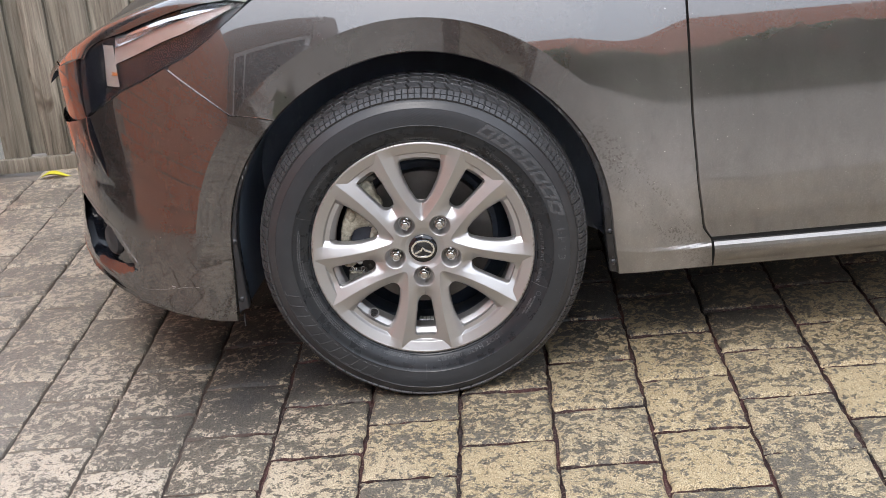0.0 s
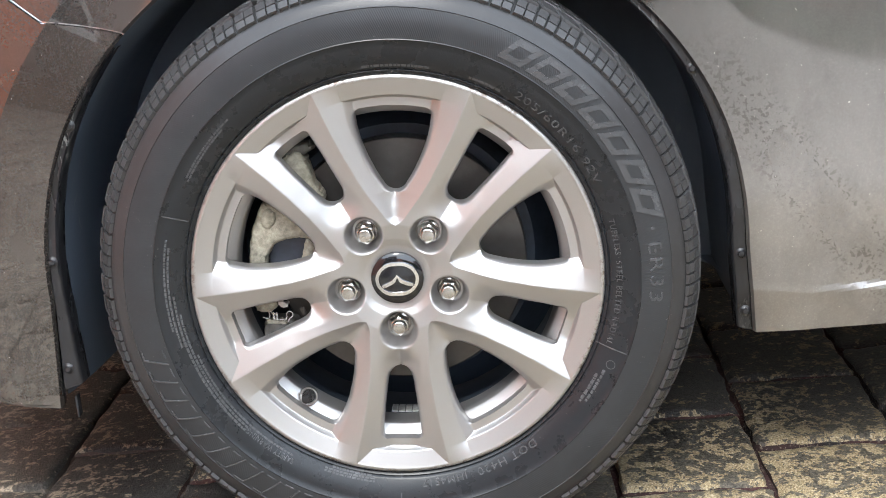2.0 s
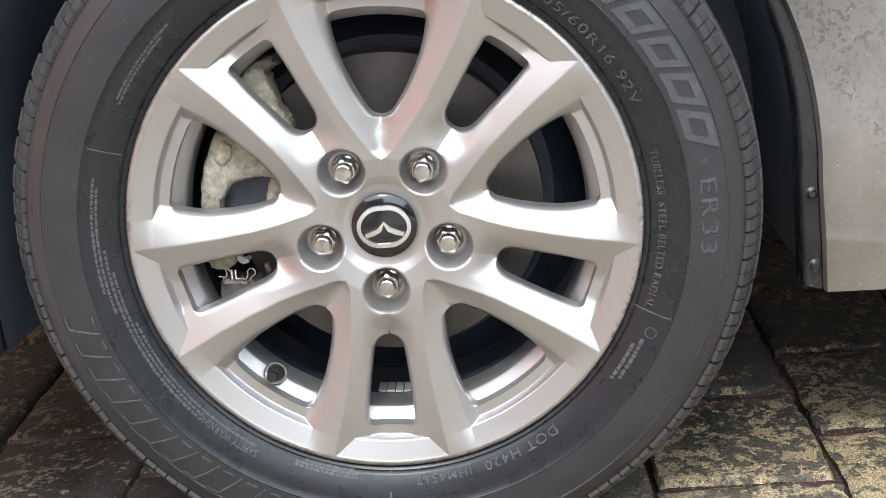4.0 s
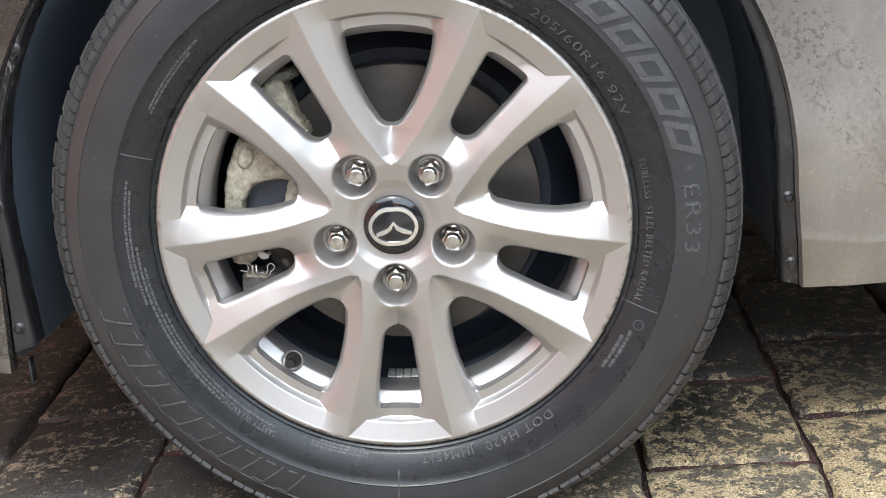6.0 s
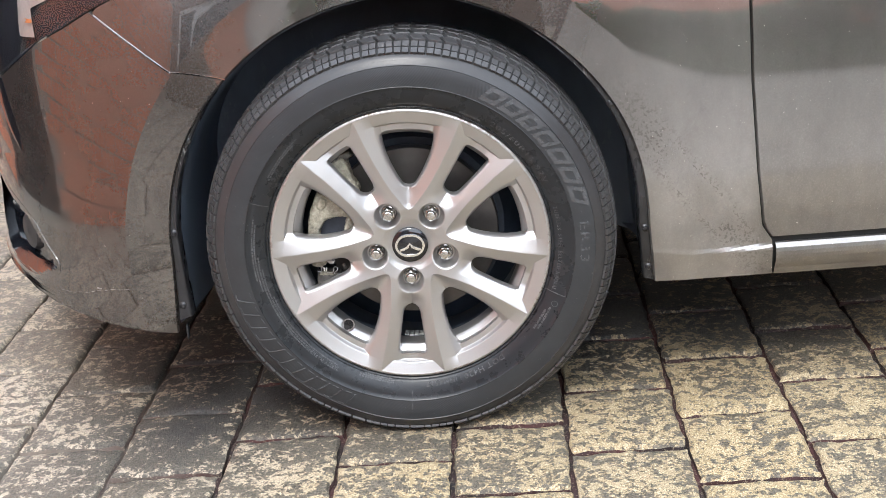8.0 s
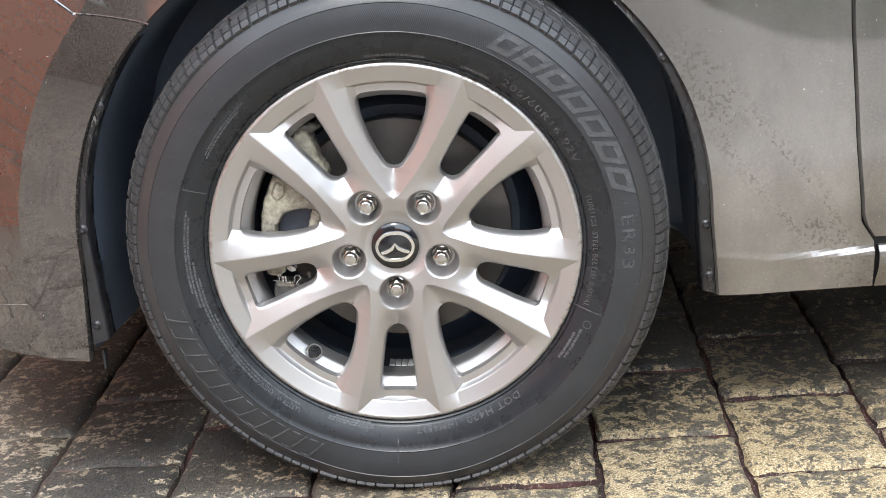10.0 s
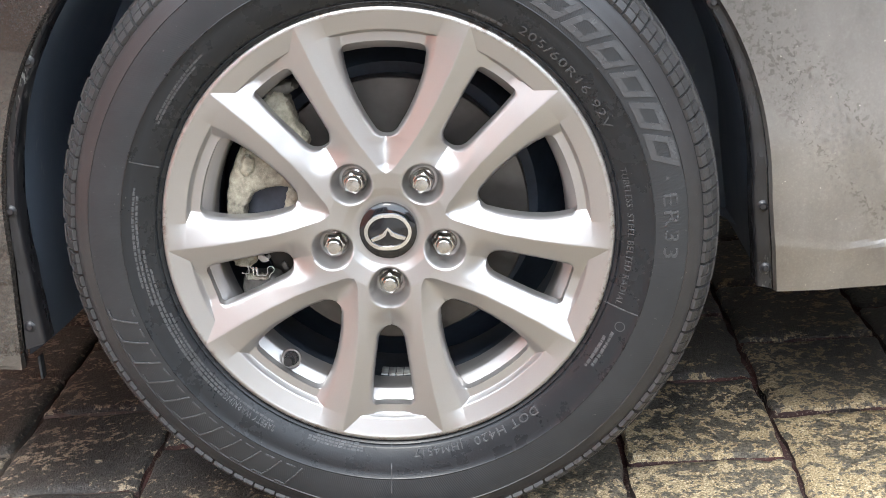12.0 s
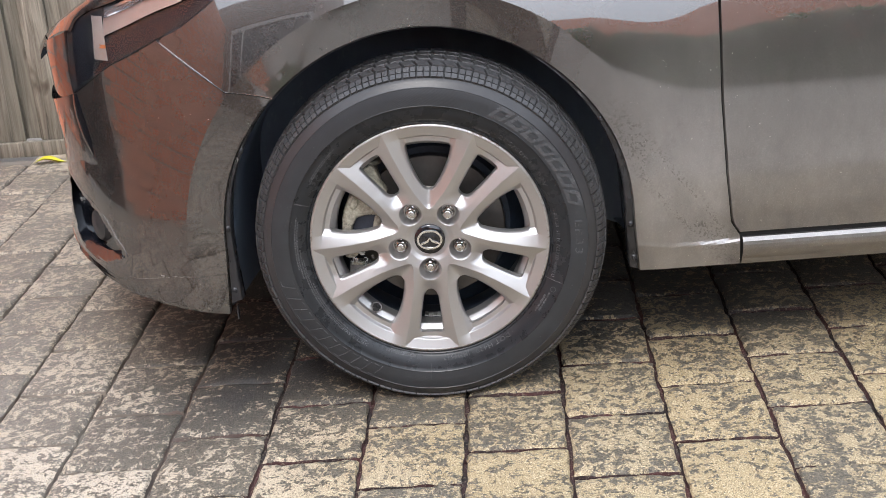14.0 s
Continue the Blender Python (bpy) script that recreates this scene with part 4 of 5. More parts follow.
# wheel nuts: a seat, a six-sided body and a domed end
def lug_nut(c, turn):
    rings = [(0.0128, 0.0262, 0), (0.0130, 0.0245, 0), (0.0116, 0.0225, 0), (0.0108, 0.0220, 1), (0.0108, 0.0128, 1), (0.0104, 0.0116, 0.8), (0.0090, 0.0106, 0), (0.0080, 0.0104, 0), (0.0077, 0.0098, 0), (0.0076, 0.0060, 0), (0.0072, 0.0044, 0), (0.0062, 0.0036, 0), (0.0035, 0.0033, 0), (0.00002, 0.0032, 0)]
    v = []
    for r, y, six in rings:
        for i in range(36):
            t = 2 * math.pi * i / 36
            k = math.cos(math.pi / 6) / math.cos((t + math.pi / 6) % (math.pi / 3) - math.pi / 6)
            q = r * (1 + six * (k * 1.06 - 1))
            v.append((c.x + q * math.cos(t + turn), c.y + y, c.z + q * math.sin(t + turn)))
    return mesh_of("lug_nut", v, grid_faces(len(rings), 36, True), True, 28)


for k in range(5):
    part("lug_nut", lug_nut(on_wheel(0.05715, 270 + 72 * k, 0.008), 0.4 * k), NUT_STEEL, rim, "bright domed steel wheel nut" if k == 0 else "")

# centre cap: black disc, bright ring and bright wing shape
cap = part("centre_cap", lathe("centre_cap", [(0.0, 0.0075), (0.018, 0.0078), (0.0262, 0.0088), (0.0282, 0.0105), (0.0285, 0.016)], 48, C0), GLOSS_BLACK, rim, "gloss black centre cap with a bright emblem")


def ribbon(name, pts, width, y, height, mat, parent, closed=False):
    """A raised flat strip along points (x, z) of the wheel's face."""
    n = len(pts)
    verts, faces = [], []
    for i, (x, z) in enumerate(pts):
        a = Vector(pts[(i + 1) % n] if closed or i < n - 1 else pts[i])
        b = Vector(pts[i - 1] if closed or i > 0 else pts[i])
        d = (a - b).normalized()
        w = width[i] if isinstance(width, list) else width
        for s, h in ((-1, 0), (-0.75, -height), (0.75, -height), (1, 0)):
            verts.append((x - d.y * s * w / 2, y + h, HUB + z + d.x * s * w / 2))
    for i in range(n if closed else n - 1):
        for k in range(3):
            p, q = i * 4 + k, ((i + 1) % n) * 4 + k
            faces.append((p, q, q + 1, p + 1))
    return part(name, mesh_of(name, verts, faces, True, 40), mat, parent)


ring = [(0.0208 * math.cos(radians(a)) * (1.0 + 0.04 * abs(math.cos(radians(a)))), 0.0165 * math.sin(radians(a)) * (1 + 0.08 * abs(math.sin(radians(2 * a))))) for a in range(0, 360, 8)]
ribbon("emblem_ring", ring, 0.0046, 0.0079, 0.0018, CHROME, cap, True)
wing = [(-0.0165, -0.0075), (-0.010, -0.0055), (-0.004, -0.0025), (0.0, 0.0035), (0.004, -0.0025), (0.010, -0.0055), (0.0165, -0.0075)]
ribbon("emblem_wing", wing, [0.004, 0.0052, 0.0052, 0.0035, 0.0052, 0.0052, 0.004], 0.0079, 0.0016, CHROME, cap)

# valve
VALVE_RUBBER = plain("valve_rubber", (0.007, 0.007, 0.008), 0.4, 0, 80, 0.3)
a = on_wheel(0.1765, 233.5, 0.030)
bm = bmesh.new()
aim = pose(0, 0, 0, 78, 0, 0)
for rad, d0, d1 in ((0.0078, -0.008, 0.001), (0.0062, 0.001, 0.012), (0.0048, 0.012, 0.022)):
    bmesh.ops.create_cone(bm, cap_ends=True, segments=20, radius1=rad, radius2=rad * 0.92, depth=d1 - d0, matrix=Matrix.Translation(a) @ aim @ Matrix.Translation((0, 0, (d0 + d1) / 2)))
stem = part("valve_stem", bm, VALVE_RUBBER, rim, "black rubber valve stem")
seat = lathe("valve_seat", [(0.0080, 0.0), (0.0086, -0.0016), (0.0100, -0.0012), (0.0106, 0.002)], 28, (0, 0, 0))
seat.transform(Matrix.Translation(a) @ aim @ pose(0, 0, 0, 90, 0, 0))
part("valve_seat", seat, ALLOY, stem, "silver boss round the valve")
# balance weights stuck inside the barrel
for k in range(4):
    p = on_wheel(0.1755, 266 + 2.6 * k, 0.074)
    bm = box_bm(0.0072, 0.02, 0.004, 0.0008)
    bmesh.ops.transform(bm, matrix=Matrix.Translation(p) @ pose(0, 0, 0, 0, -(266 + 2.6 * k + SPIN - 270), 0), verts=bm.verts)
    part("balance_weight", bm, WEIGHT_GREY, rim)

# brake
PIN_STEEL = plain("grimy_steel", (0.17, 0.165, 0.15), 0.55, 0.4, 90, 0.4)
PAD_BLUE = plain("pad_plate", (0.05, 0.056, 0.072), 0.5, 0.1, 50, 0.4)
CLIP_WIRE = plain("zinc_wire", (0.5, 0.49, 0.47), 0.4, 0.3, 90, 0.1, 0)
disc = part("brake_disc", lathe("brake_disc", [(0.03, 0.062), (0.072, 0.062), (0.076, 0.066), (0.078, 0.080), (0.080, 0.0815), (0.1385, 0.0815), (0.140, 0.083), (0.140, 0.103), (0.09, 0.104)], 96, C0), DISC_STEEL, car, "worn grey steel brake disc")
part("wheel_bearing_hub", lathe("wheel_bearing_hub", [(0.0, 0.045), (0.030, 0.046), (0.034, 0.05), (0.035, 0.075)], 40, C0), HUB_IRON, car)
part("dust_shield", lathe("dust_shield", [(0.06, 0.112), (0.15, 0.112), (0.156, 0.118), (0.170, 0.135), (0.1868, 0.150)], 64, C0), INNER_SHADE, car)


def arc_block(r0, r1, d0, d1, y0, y1, n=16, bevel=0.004, wobble=0.0):
    """A block bent round the axle."""
    bm = bmesh.new()
    rows = []
    for i in range(n + 1):
        a = radians(d0 + (d1 - d0) * i / n)
        k = wobble * math.sin(i * 1.7)
        rows.append([bm.verts.new((r * math.cos(a), y, HUB + r * math.sin(a))) for r, y in ((r0, y0), (r1 + k, y0), (r1 + k, y1), (r0, y1))])
    for p, q in zip(rows, rows[1:]):
        for k in range(4):
            bm.faces.new((p[k], p[(k + 1) % 4], q[(k + 1) % 4], q[k]))
    bm.faces.new(rows[0][::-1])
    bm.faces.new(rows[-1])
    bmesh.ops.recalc_face_normals(bm, faces=bm.faces)
    bmesh.ops.bevel(bm, geom=[e for e in bm.edges if e.calc_face_angle(0) > 0.7], offset=bevel, segments=2, affect="EDGES")
    return bm


def casting(outline, y0, y1, seed=1, rough=0.0009):
    """A rough cast lump: a smooth outline of (radius, angle) pairs, with rounded front edges."""
    rnd = random.Random(seed)
    ctrl = [Vector((r * math.cos(radians(a)), r * math.sin(radians(a)))) for r, a in outline]
    if sum(p.x * q.y - q.x * p.y for p, q in zip(ctrl, ctrl[1:] + ctrl[:1])) < 0:
        ctrl.reverse()
    n, pts = len(ctrl), []
    for i in range(n):
        p = [ctrl[(i + d) % n] for d in (-1, 0, 1, 2)]
        for j in range(5):
            u = j / 5
            pts.append(0.5 * (2 * p[1] + (p[2] - p[0]) * u + (2 * p[0] - 5 * p[1] + 4 * p[2] - p[3]) * u * u + (3 * p[1] - p[0] - 3 * p[2] + p[3]) * u ** 3))
    bm = bmesh.new()
    m, rings = len(pts), []
    jag = [rnd.uniform(-rough, rough) for _ in pts]
    for inset, y in ((0.0, y1), (0.0, y0 + 0.006), (0.0008, y0 + 0.003), (0.0026, y0 + 0.0008), (0.0046, y0)):
        ring = []
        for i, q in enumerate(pts):
            d = (pts[(i + 1) % m] - pts[i - 1]).normalized()
            w = q + Vector((-d.y, d.x)) * (inset + jag[i])
            ring.append(bm.verts.new((w.x, y + rnd.uniform(-rough, rough) * 0.5, HUB + w.y)))
        rings.append(ring)
    for p, q in zip(rings, rings[1:]):
        for i in range(m):
            k = (i + 1) % m
            bm.faces.new((p[i], p[k], q[k], q[i]))
    edges = [bm.edges.get((rings[-1][i], rings[-1][(i + 1) % m])) for i in range(m)]
    bmesh.ops.triangle_fill(bm, use_beauty=True, use_dissolve=False, edges=edges)
    bmesh.ops.recalc_face_normals(bm, faces=bm.faces)
    return bm


caliper = part("brake_caliper", casting([(0.166, 150), (0.1665, 160), (0.1665, 170), (0.166, 180), (0.165, 190), (0.147, 191), (0.1465, 180), (0.1455, 172), (0.1400, 165.5), (0.126, 161), (0.112, 158.8), (0.098, 158.2), (0.091, 154), (0.094, 149.5), (0.115, 148), (0.135, 147.5), (0.155, 148)], 0.046, 0.078, 3), CAST_IRON, car, "pale corroded brake caliper")
part("casting_rib", casting([(0.160, 150.5), (0.161, 156), (0.154, 159), (0.146, 157), (0.147, 151)], 0.0425, 0.050, 5), CAST_IRON, caliper)
part("bracket_arm", casting([(0.1065, 157.5), (0.1075, 165), (0.1070, 172), (0.096, 172), (0.0935, 165), (0.0945, 158)], 0.045, 0.07, 7), CAST_IRON, caliper, "pale rim of the pad window")
part("bracket_end", casting([(0.1735, 131.5), (0.172, 126.5), (0.160, 125), (0.143, 128), (0.128, 130.2), (0.115, 131), (0.112, 134.2), (0.122, 136), (0.145, 134.2), (0.163, 133.6)], 0.047, 0.074, 9, 0.0012), CAST_IRON, caliper, "flaking yellowish bracket arm")
part("bracket_bolt", casting([(0.177, 131), (0.1765, 125), (0.170, 120), (0.161, 120.5), (0.163, 126), (0.168, 130)], 0.050, 0.066, 11), PIN_STEEL, caliper, "grimy bolt head")
part("slide_pin", casting([(0.1620, 197.6), (0.1520, 199.2), (0.1440, 200.6), (0.1375, 201.4), (0.1310, 205), (0.140, 212), (0.158, 212), (0.1735, 206), (0.1705, 202)], 0.046, 0.070, 13, 0.0005), PIN_STEEL, caliper, "grimy grey guide pin housing")
part("pin_lip", casting([(0.1600, 197.4), (0.1500, 198.8), (0.1385, 200.9), (0.1400, 203.0), (0.1520, 201.2), (0.1625, 199.6)], 0.0425, 0.050, 17, 0.0009), CAST_IRON, caliper, "pale rough lip of the housing")
for x, z in ((-0.1440, 0.2716), (-0.1404, 0.2712)):
    part("pin_stud", lathe("pin_stud", [(0.0, 0.0), (0.0011, 0.0003), (0.0014, 0.0012), (0.0014, 0.0036), (0.0010, 0.0039), (0.0010, 0.0050), (0.0014, 0.0053), (0.0014, 0.0085)], 14, (0, 0, 0)), CHROME, caliper).data.transform(Matrix.Translation((x, 0.043, z + 0.0042)) @ pose(0, 0, 0, -90, 0, 0))
part("pad_shim", arc_block(0.1165, 0.1215, 198.2, 202.5, 0.046, 0.050, 4, 0.0008), PIN_STEEL, caliper)
part("pin_boot", casting([(0.167, 187), (0.167, 193), (0.155, 195.5), (0.142, 193), (0.141, 187)], 0.044, 0.062, 15), CAST_IRON, caliper)
part("pad_tab", casting([(0.1412, 190.9), (0.1375, 191.5), (0.1350, 193.2), (0.1310, 193.0), (0.1305, 194.6), (0.1345, 194.8), (0.1375, 194.0), (0.1415, 192.6)], 0.044, 0.052, 19, 0.0003), CLIP_WIRE, caliper, "bright pad tab")
part("brake_pad", arc_block(0.098, 0.1475, 157, 190, 0.060, 0.079, 14, 0.003), PAD_BLUE, caliper, "dark blue-black brake pad plate")
curve = bpy.data.curves.new("pad_clip", "CURVE")
curve.dimensions, curve.bevel_depth = "3D", 0.00055
loop = [(-0.1258 + 0.0036 * math.cos(radians(t)), 0.2722 + 0.0036 * math.sin(radians(t))) for t in range(215, -60, -30)]
for pts in ([(-0.1556, 0.2706), (-0.1515, 0.2693), (-0.1482, 0.2696), (-0.1478, 0.2740), (-0.1494, 0.2770), (-0.1462, 0.2776), (-0.1455, 0.2745)], [(-0.1400, 0.2668), (-0.1350, 0.2672), (-0.1310, 0.2656), (-0.1296, 0.2690)] + loop + [(-0.1268, 0.2676), (-0.1280, 0.2640)]):
    sp = curve.splines.new("NURBS")
    sp.points.add(len(pts) - 1)
    sp.use_endpoint_u, sp.order_u, sp.resolution_u = True, 3, 4
    for q, (x, z) in zip(sp.points, pts):
        q.co = (x, 0.0415, z, 1)
tmp = new("pad_clip_shape", curve)
me = bpy.data.meshes.new_from_object(tmp.evaluated_get(bpy.context.evaluated_depsgraph_get()))
bpy.data.objects.remove(tmp)
part("pad_clip", me, CLIP_WIRE, caliper, "bright wire spring clip")

# ---- the tyre ----
WALL = [(0.2150, 0.011), (0.2195, 0.0065), (0.2225, 0.0015), (0.2250, -0.0004), (0.2262, 0.0004), (0.2274, -0.0018), (0.229, -0.0030), (0.240, -0.0085), (0.250, -0.0116), (0.2568, -0.0128), (0.2576, -0.0137), (0.2586, -0.0132), (0.270, -0.0136), (0.280, -0.0126), (0.2895, -0.0103),
        (0.2903, -0.0110), (0.2915, -0.0097), (0.298, -0.0068), (0.3030, -0.0034), (0.3050, -0.0012), (0.3075, 0.0012), (0.3105, 0.0045), (0.3140, 0.0100), (0.3168, 0.0160), (0.3190, 0.0225), (0.3205, 0.029)]
CROWN = [(0.3215, 0.036), (0.3228, 0.05), (0.3235, 0.07), (0.3238, 0.0955), (0.3235, 0.121), (0.3228, 0.141), (0.3205, 0.162), (0.3140, 0.181), (0.3044, 0.1944), (0.287, 0.202), (0.262, 0.204), (0.24, 0.199), (0.2255, 0.191), (0.215, 0.180)]


def wall_y(r):
    return between(r, WALL)


def settle(me):
    """The tyre's foot flattens where it stands, and the wall above it bellies out."""
    for v in me.vertices:
        if v.co.z < 0.075 and v.co.y < 0.02:
            v.co.y -= 0.006 * smooth(0.075, 0.02, v.co.z) * smooth(0.16, 0.05, abs(v.co.x)) * smooth(0.22, 0.27, math.hypot(v.co.x, v.co.z - HUB))
        if v.co.z < 0.003:
            v.co.z = 0.003 + 0.1 * (v.co.z - 0.003)
    return me


k1 = [i for i, p in enumerate(WALL) if p[0] == 0.2586][0]
k2 = [i for i, p in enumerate(WALL) if p[0] == 0.2895][0]
tyre = part("tyre", settle(lathe("tyre", WALL[:k1 + 1], 240, C0, 0, 360, 60)), RUBBER, car, "black road tyre with moulded lettering and light dust")
part("sidewall_band", settle(lathe("sidewall_band", WALL[k1:k2 + 1], 240, C0, 0, 360, 60)), RUBBER_BAND, tyre, "greyer hatched band of the sidewall")
k3 = [i for i, p in enumerate(WALL) if p[0] == 0.3050][0]
part("shoulder_ring", settle(lathe("shoulder_ring", WALL[k2:k3 + 1], 240, C0, 0, 360, 60)), RUBBER_RING, tyre, "smooth brownish shoulder ring")
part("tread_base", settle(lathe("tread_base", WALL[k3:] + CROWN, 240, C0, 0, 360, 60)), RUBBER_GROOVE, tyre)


def tread_blocks(name, count, rows, lift, fill, slant=0.0, pairs=0.0):
    """Raised blocks round the tyre; rows of ((radius, y), (radius, y)) give each ring of blocks its two edges."""
    verts, faces = [], []
    for (r0, y0), (r1, y1) in rows:
        nrm = Vector((y1 - y0, -(r1 - r0))).normalized()  # (radial, y) outward
        for k in range(count):
            a0 = 360 / count * (k + 0.02 * math.sin(k * 2.3) - (pairs if k % 2 else 0.0))
            span = 360 / count * (fill if k % 2 else fill - 0.03)
            base = len(verts)
            for up, shrink in ((-0.001, 0.0), (lift * 0.7, 0.0), (lift, 0.10)):
                for r, y, edge in ((r0, y0, 0), (r1, y1, 1)):
                    for s in (0, 0.5, 1):
                        t = shrink / 2 + s * (1 - shrink)
                        a = radians(a0 + span * t + slant * edge)
                        q = shrink * 0.6
                        rr, yy = r + (r1 - r0) * q * (0.5 - edge), y + (y1 - y0) * q * (0.5 - edge)
                        rr, yy = rr + nrm.x * up, yy + nrm.y * up
                        verts.append((rr * math.cos(a), yy, HUB + rr * math.sin(a)))
            for lv in (0, 6):
                b = base + lv
                ringi = [0, 1, 2, 5, 4, 3]
                for i in range(6):
                    p, q = ringi[i], ringi[(i + 1) % 6]
                    faces.append((b + p, b + q, b + 6 + q, b + 6 + p))
            t = base + 12
            faces += [(t, t + 1, t + 4, t + 3), (t + 1, t + 2, t + 5, t + 4)]
    me = mesh_of(name, verts, faces, True, 30)
    bm = bmesh.new()
    bm.from_mesh(me)
    bmesh.ops.recalc_face_normals(bm, faces=bm.faces)
    bm.to_mesh(me)
    bm.free()
    return settle(me)


blocks = part("shoulder_rib", tread_blocks("shoulder_rib", 160, [((0.3056, -0.0004), (0.3120, 0.0085)), ((0.3125, 0.0092), (0.3186, 0.0215))], 0.0040, 0.88, 0.0, 0.075), RUBBER_TREAD, tyre, "ring of shoulder blocks parted by thin slits")
tagged(blocks, kind="stuff")
blocks = part("tread", tread_blocks("tread", 80, [((0.3192, 0.0240), (0.3225, 0.047)), ((0.3230, 0.053), (0.3236, 0.082)), ((0.3236, 0.088), (0.3236, 0.112)), ((0.3234, 0.118), (0.3226, 0.146))], 0.0055, 0.86, 1.6), RUBBER_TREAD, tyre, "rows of tread blocks between rain grooves")
tagged(blocks, kind="stuff")


def wall_text(name, text, r0, size, mid, span, mat=RUBBER_TEXT_GLINT, lift=0.0015):
    """Moulded lettering that runs clockwise round the sidewall, its feet towards the axle; mid: the angle of its middle."""
    fc = bpy.data.curves.new(name, "FONT")
    fc.body, fc.size, fc.align_x, fc.space_character = text, size / 0.72, "CENTER", 1.15
    fc.resolution_u = 3
    ob = new(name, fc)
    me = bpy.data.meshes.new_from_object(ob.evaluated_get(bpy.context.evaluated_depsgraph_get()))
    bpy.data.objects.remove(ob)
    bm = bmesh.new()
    bm.from_mesh(me)
    bmesh.ops.remove_doubles(bm, verts=bm.verts, dist=1e-6)
    made = bmesh.ops.extrude_face_region(bm, geom=bm.faces[:])["geom"]
    for g in made:
        if isinstance(g, bmesh.types.BMVert):
            g.co.z += 1.0
    half = max(abs(v.co.x) for v in bm.verts)
    for v in bm.verts:
        r = r0 + v.co.y
        a = radians(mid + SPIN) - v.co.x / half * radians(span / 2)
        y = wall_y(r) + 0.0003 - (lift + 0.0003) * v.co.z
        v.co = (r * math.cos(a), y, HUB + r * math.sin(a))
    bmesh.ops.recalc_face_normals(bm, faces=bm.faces)
    bm.to_mesh(me)
    bm.free()
    me.shade_flat()
    me.materials.append(mat)
    ob = new(name, settle(me))
    ob.parent = tyre
    return ob


def wall_bars(name, spans, r0, r1, mat=RUBBER_TEXT_GLINT, lift=0.0007, slant=0.0):
    """Plain moulded bars on the sidewall: (angle, width in degrees) each."""
    verts, faces = [], []
    for mid, wide in spans:
        base = len(verts)
        n = 4
        for up in (0.0, 1.0):
            for e, r in ((0, r0), (0.5, (r0 + r1) / 2), (1, r1)):
                for i in range(n + 1):
                    a = radians(mid + SPIN + wide * (0.5 - i / n) - slant * (e - 0.5))
                    verts.append((r * math.cos(a), wall_y(r) + 0.0003 - (lift + 0.0003) * up, HUB + r * math.sin(a)))
        w = n + 1
        top = base + 3 * w
        for j in range(2):
            for i in range(n):
                faces.append((top + j * w + i, top + j * w + i + 1, top + (j + 1) * w + i + 1, top + (j + 1) * w + i))
        loop = [i for i in range(w)] + [w + n, 2 * w + n] + [2 * w + i for i in range(n - 1, -1, -1)] + [w]
        for i in range(len(loop)):
            p, q = loop[i], loop[(i + 1) % len(loop)]
            faces.append((base + p, base + q, top + q, top + p))
    me = mesh_of(name, verts, faces, False)
    ob = part(name, settle(me), mat, tyre)
    return ob


wall_text("size_marking", "205/60R16 92V", 0.2335, 0.0085, 42, 31)
wall_text("type_marking", "TUBELESS  STEEL BELTED RADIAL", 0.2325, 0.0062, -0.5, 34)
wall_text("code_marking", "DOT H420", 0.2305, 0.0080, -60.2, 18)
wall_text("code_marking", "JHM4517", 0.2300, 0.0075, -78.5, 13)
wall_text("warning_marking", "SAFETY WARNING", 0.2345, 0.0060, 232, 15)
wall_text("model_marking", "ER33", 0.2670, 0.0145, 2.3, 13.5, RUBBER_NAME_GLINT, 0.0011)
# maker's and model names as plain hollow moulded shapes, one a letter
def hollow(name, mid, wide, r0, r1, stroke, mat, lift, slant):
    """A slanted hollow frame on the sidewall, two legs and two caps."""
    w = stroke / (r0 + r1) * 2
    w = math.degrees(w)
    ob = wall_bars(name, [(mid + wide / 2 - w / 2, w), (mid - wide / 2 + w / 2, w)], r0, r1, mat, lift, slant)
    for q0, q1, k in ((r0, r0 + stroke, -1), (r1 - stroke, r1, 1)):
        wall_bars("name_cap", [(mid - k * slant * 0.5 * (1 - stroke / (r1 - r0)), wide - 2 * w)], q0, q1, mat, lift, slant * stroke / (r1 - r0))
    return ob


for k in range(7):
    hollow("name_shape", 61.2 - 7.15 * k, 5.9, 0.2630, 0.2880, 0.0066, RUBBER_NAME_GLINT, 0.0011, 3.0)
wall_bars("name_dot", [(12.3, 0.8)], 0.2725, 0.2755, RUBBER_NAME_GLINT, 0.0008)
for k in range(11):
    wall_bars("maker_bar", [(248.0 - 5.0 * k, 0.35)], 0.2630, 0.2880, RUBBER_TEXT_GLINT, 0.0018, 2.5)
    wall_bars("maker_bar", [(245.6 - 5.0 * k, 1.9)], 0.2865, 0.2880, RUBBER_TEXT_GLINT, 0.0016, 0.2)
    wall_bars("maker_bar", [(246.6 - 5.0 * k, 1.9)], 0.2630, 0.2645, RUBBER_TEXT_GLINT, 0.0016, 0.2)
# fine print that cannot be read
brng = random.Random(3)


def print_line(r, size, a0, a1):
    spans, a = [], a0
    while a < a1:
        w = brng.uniform(0.35, 1.5)
        spans.append((a + w / 2, w))
        a += w + 0.28
    return wall_bars("fine_print", spans, r, r + size, RUBBER_TEXT_GLINT, 0.0005)


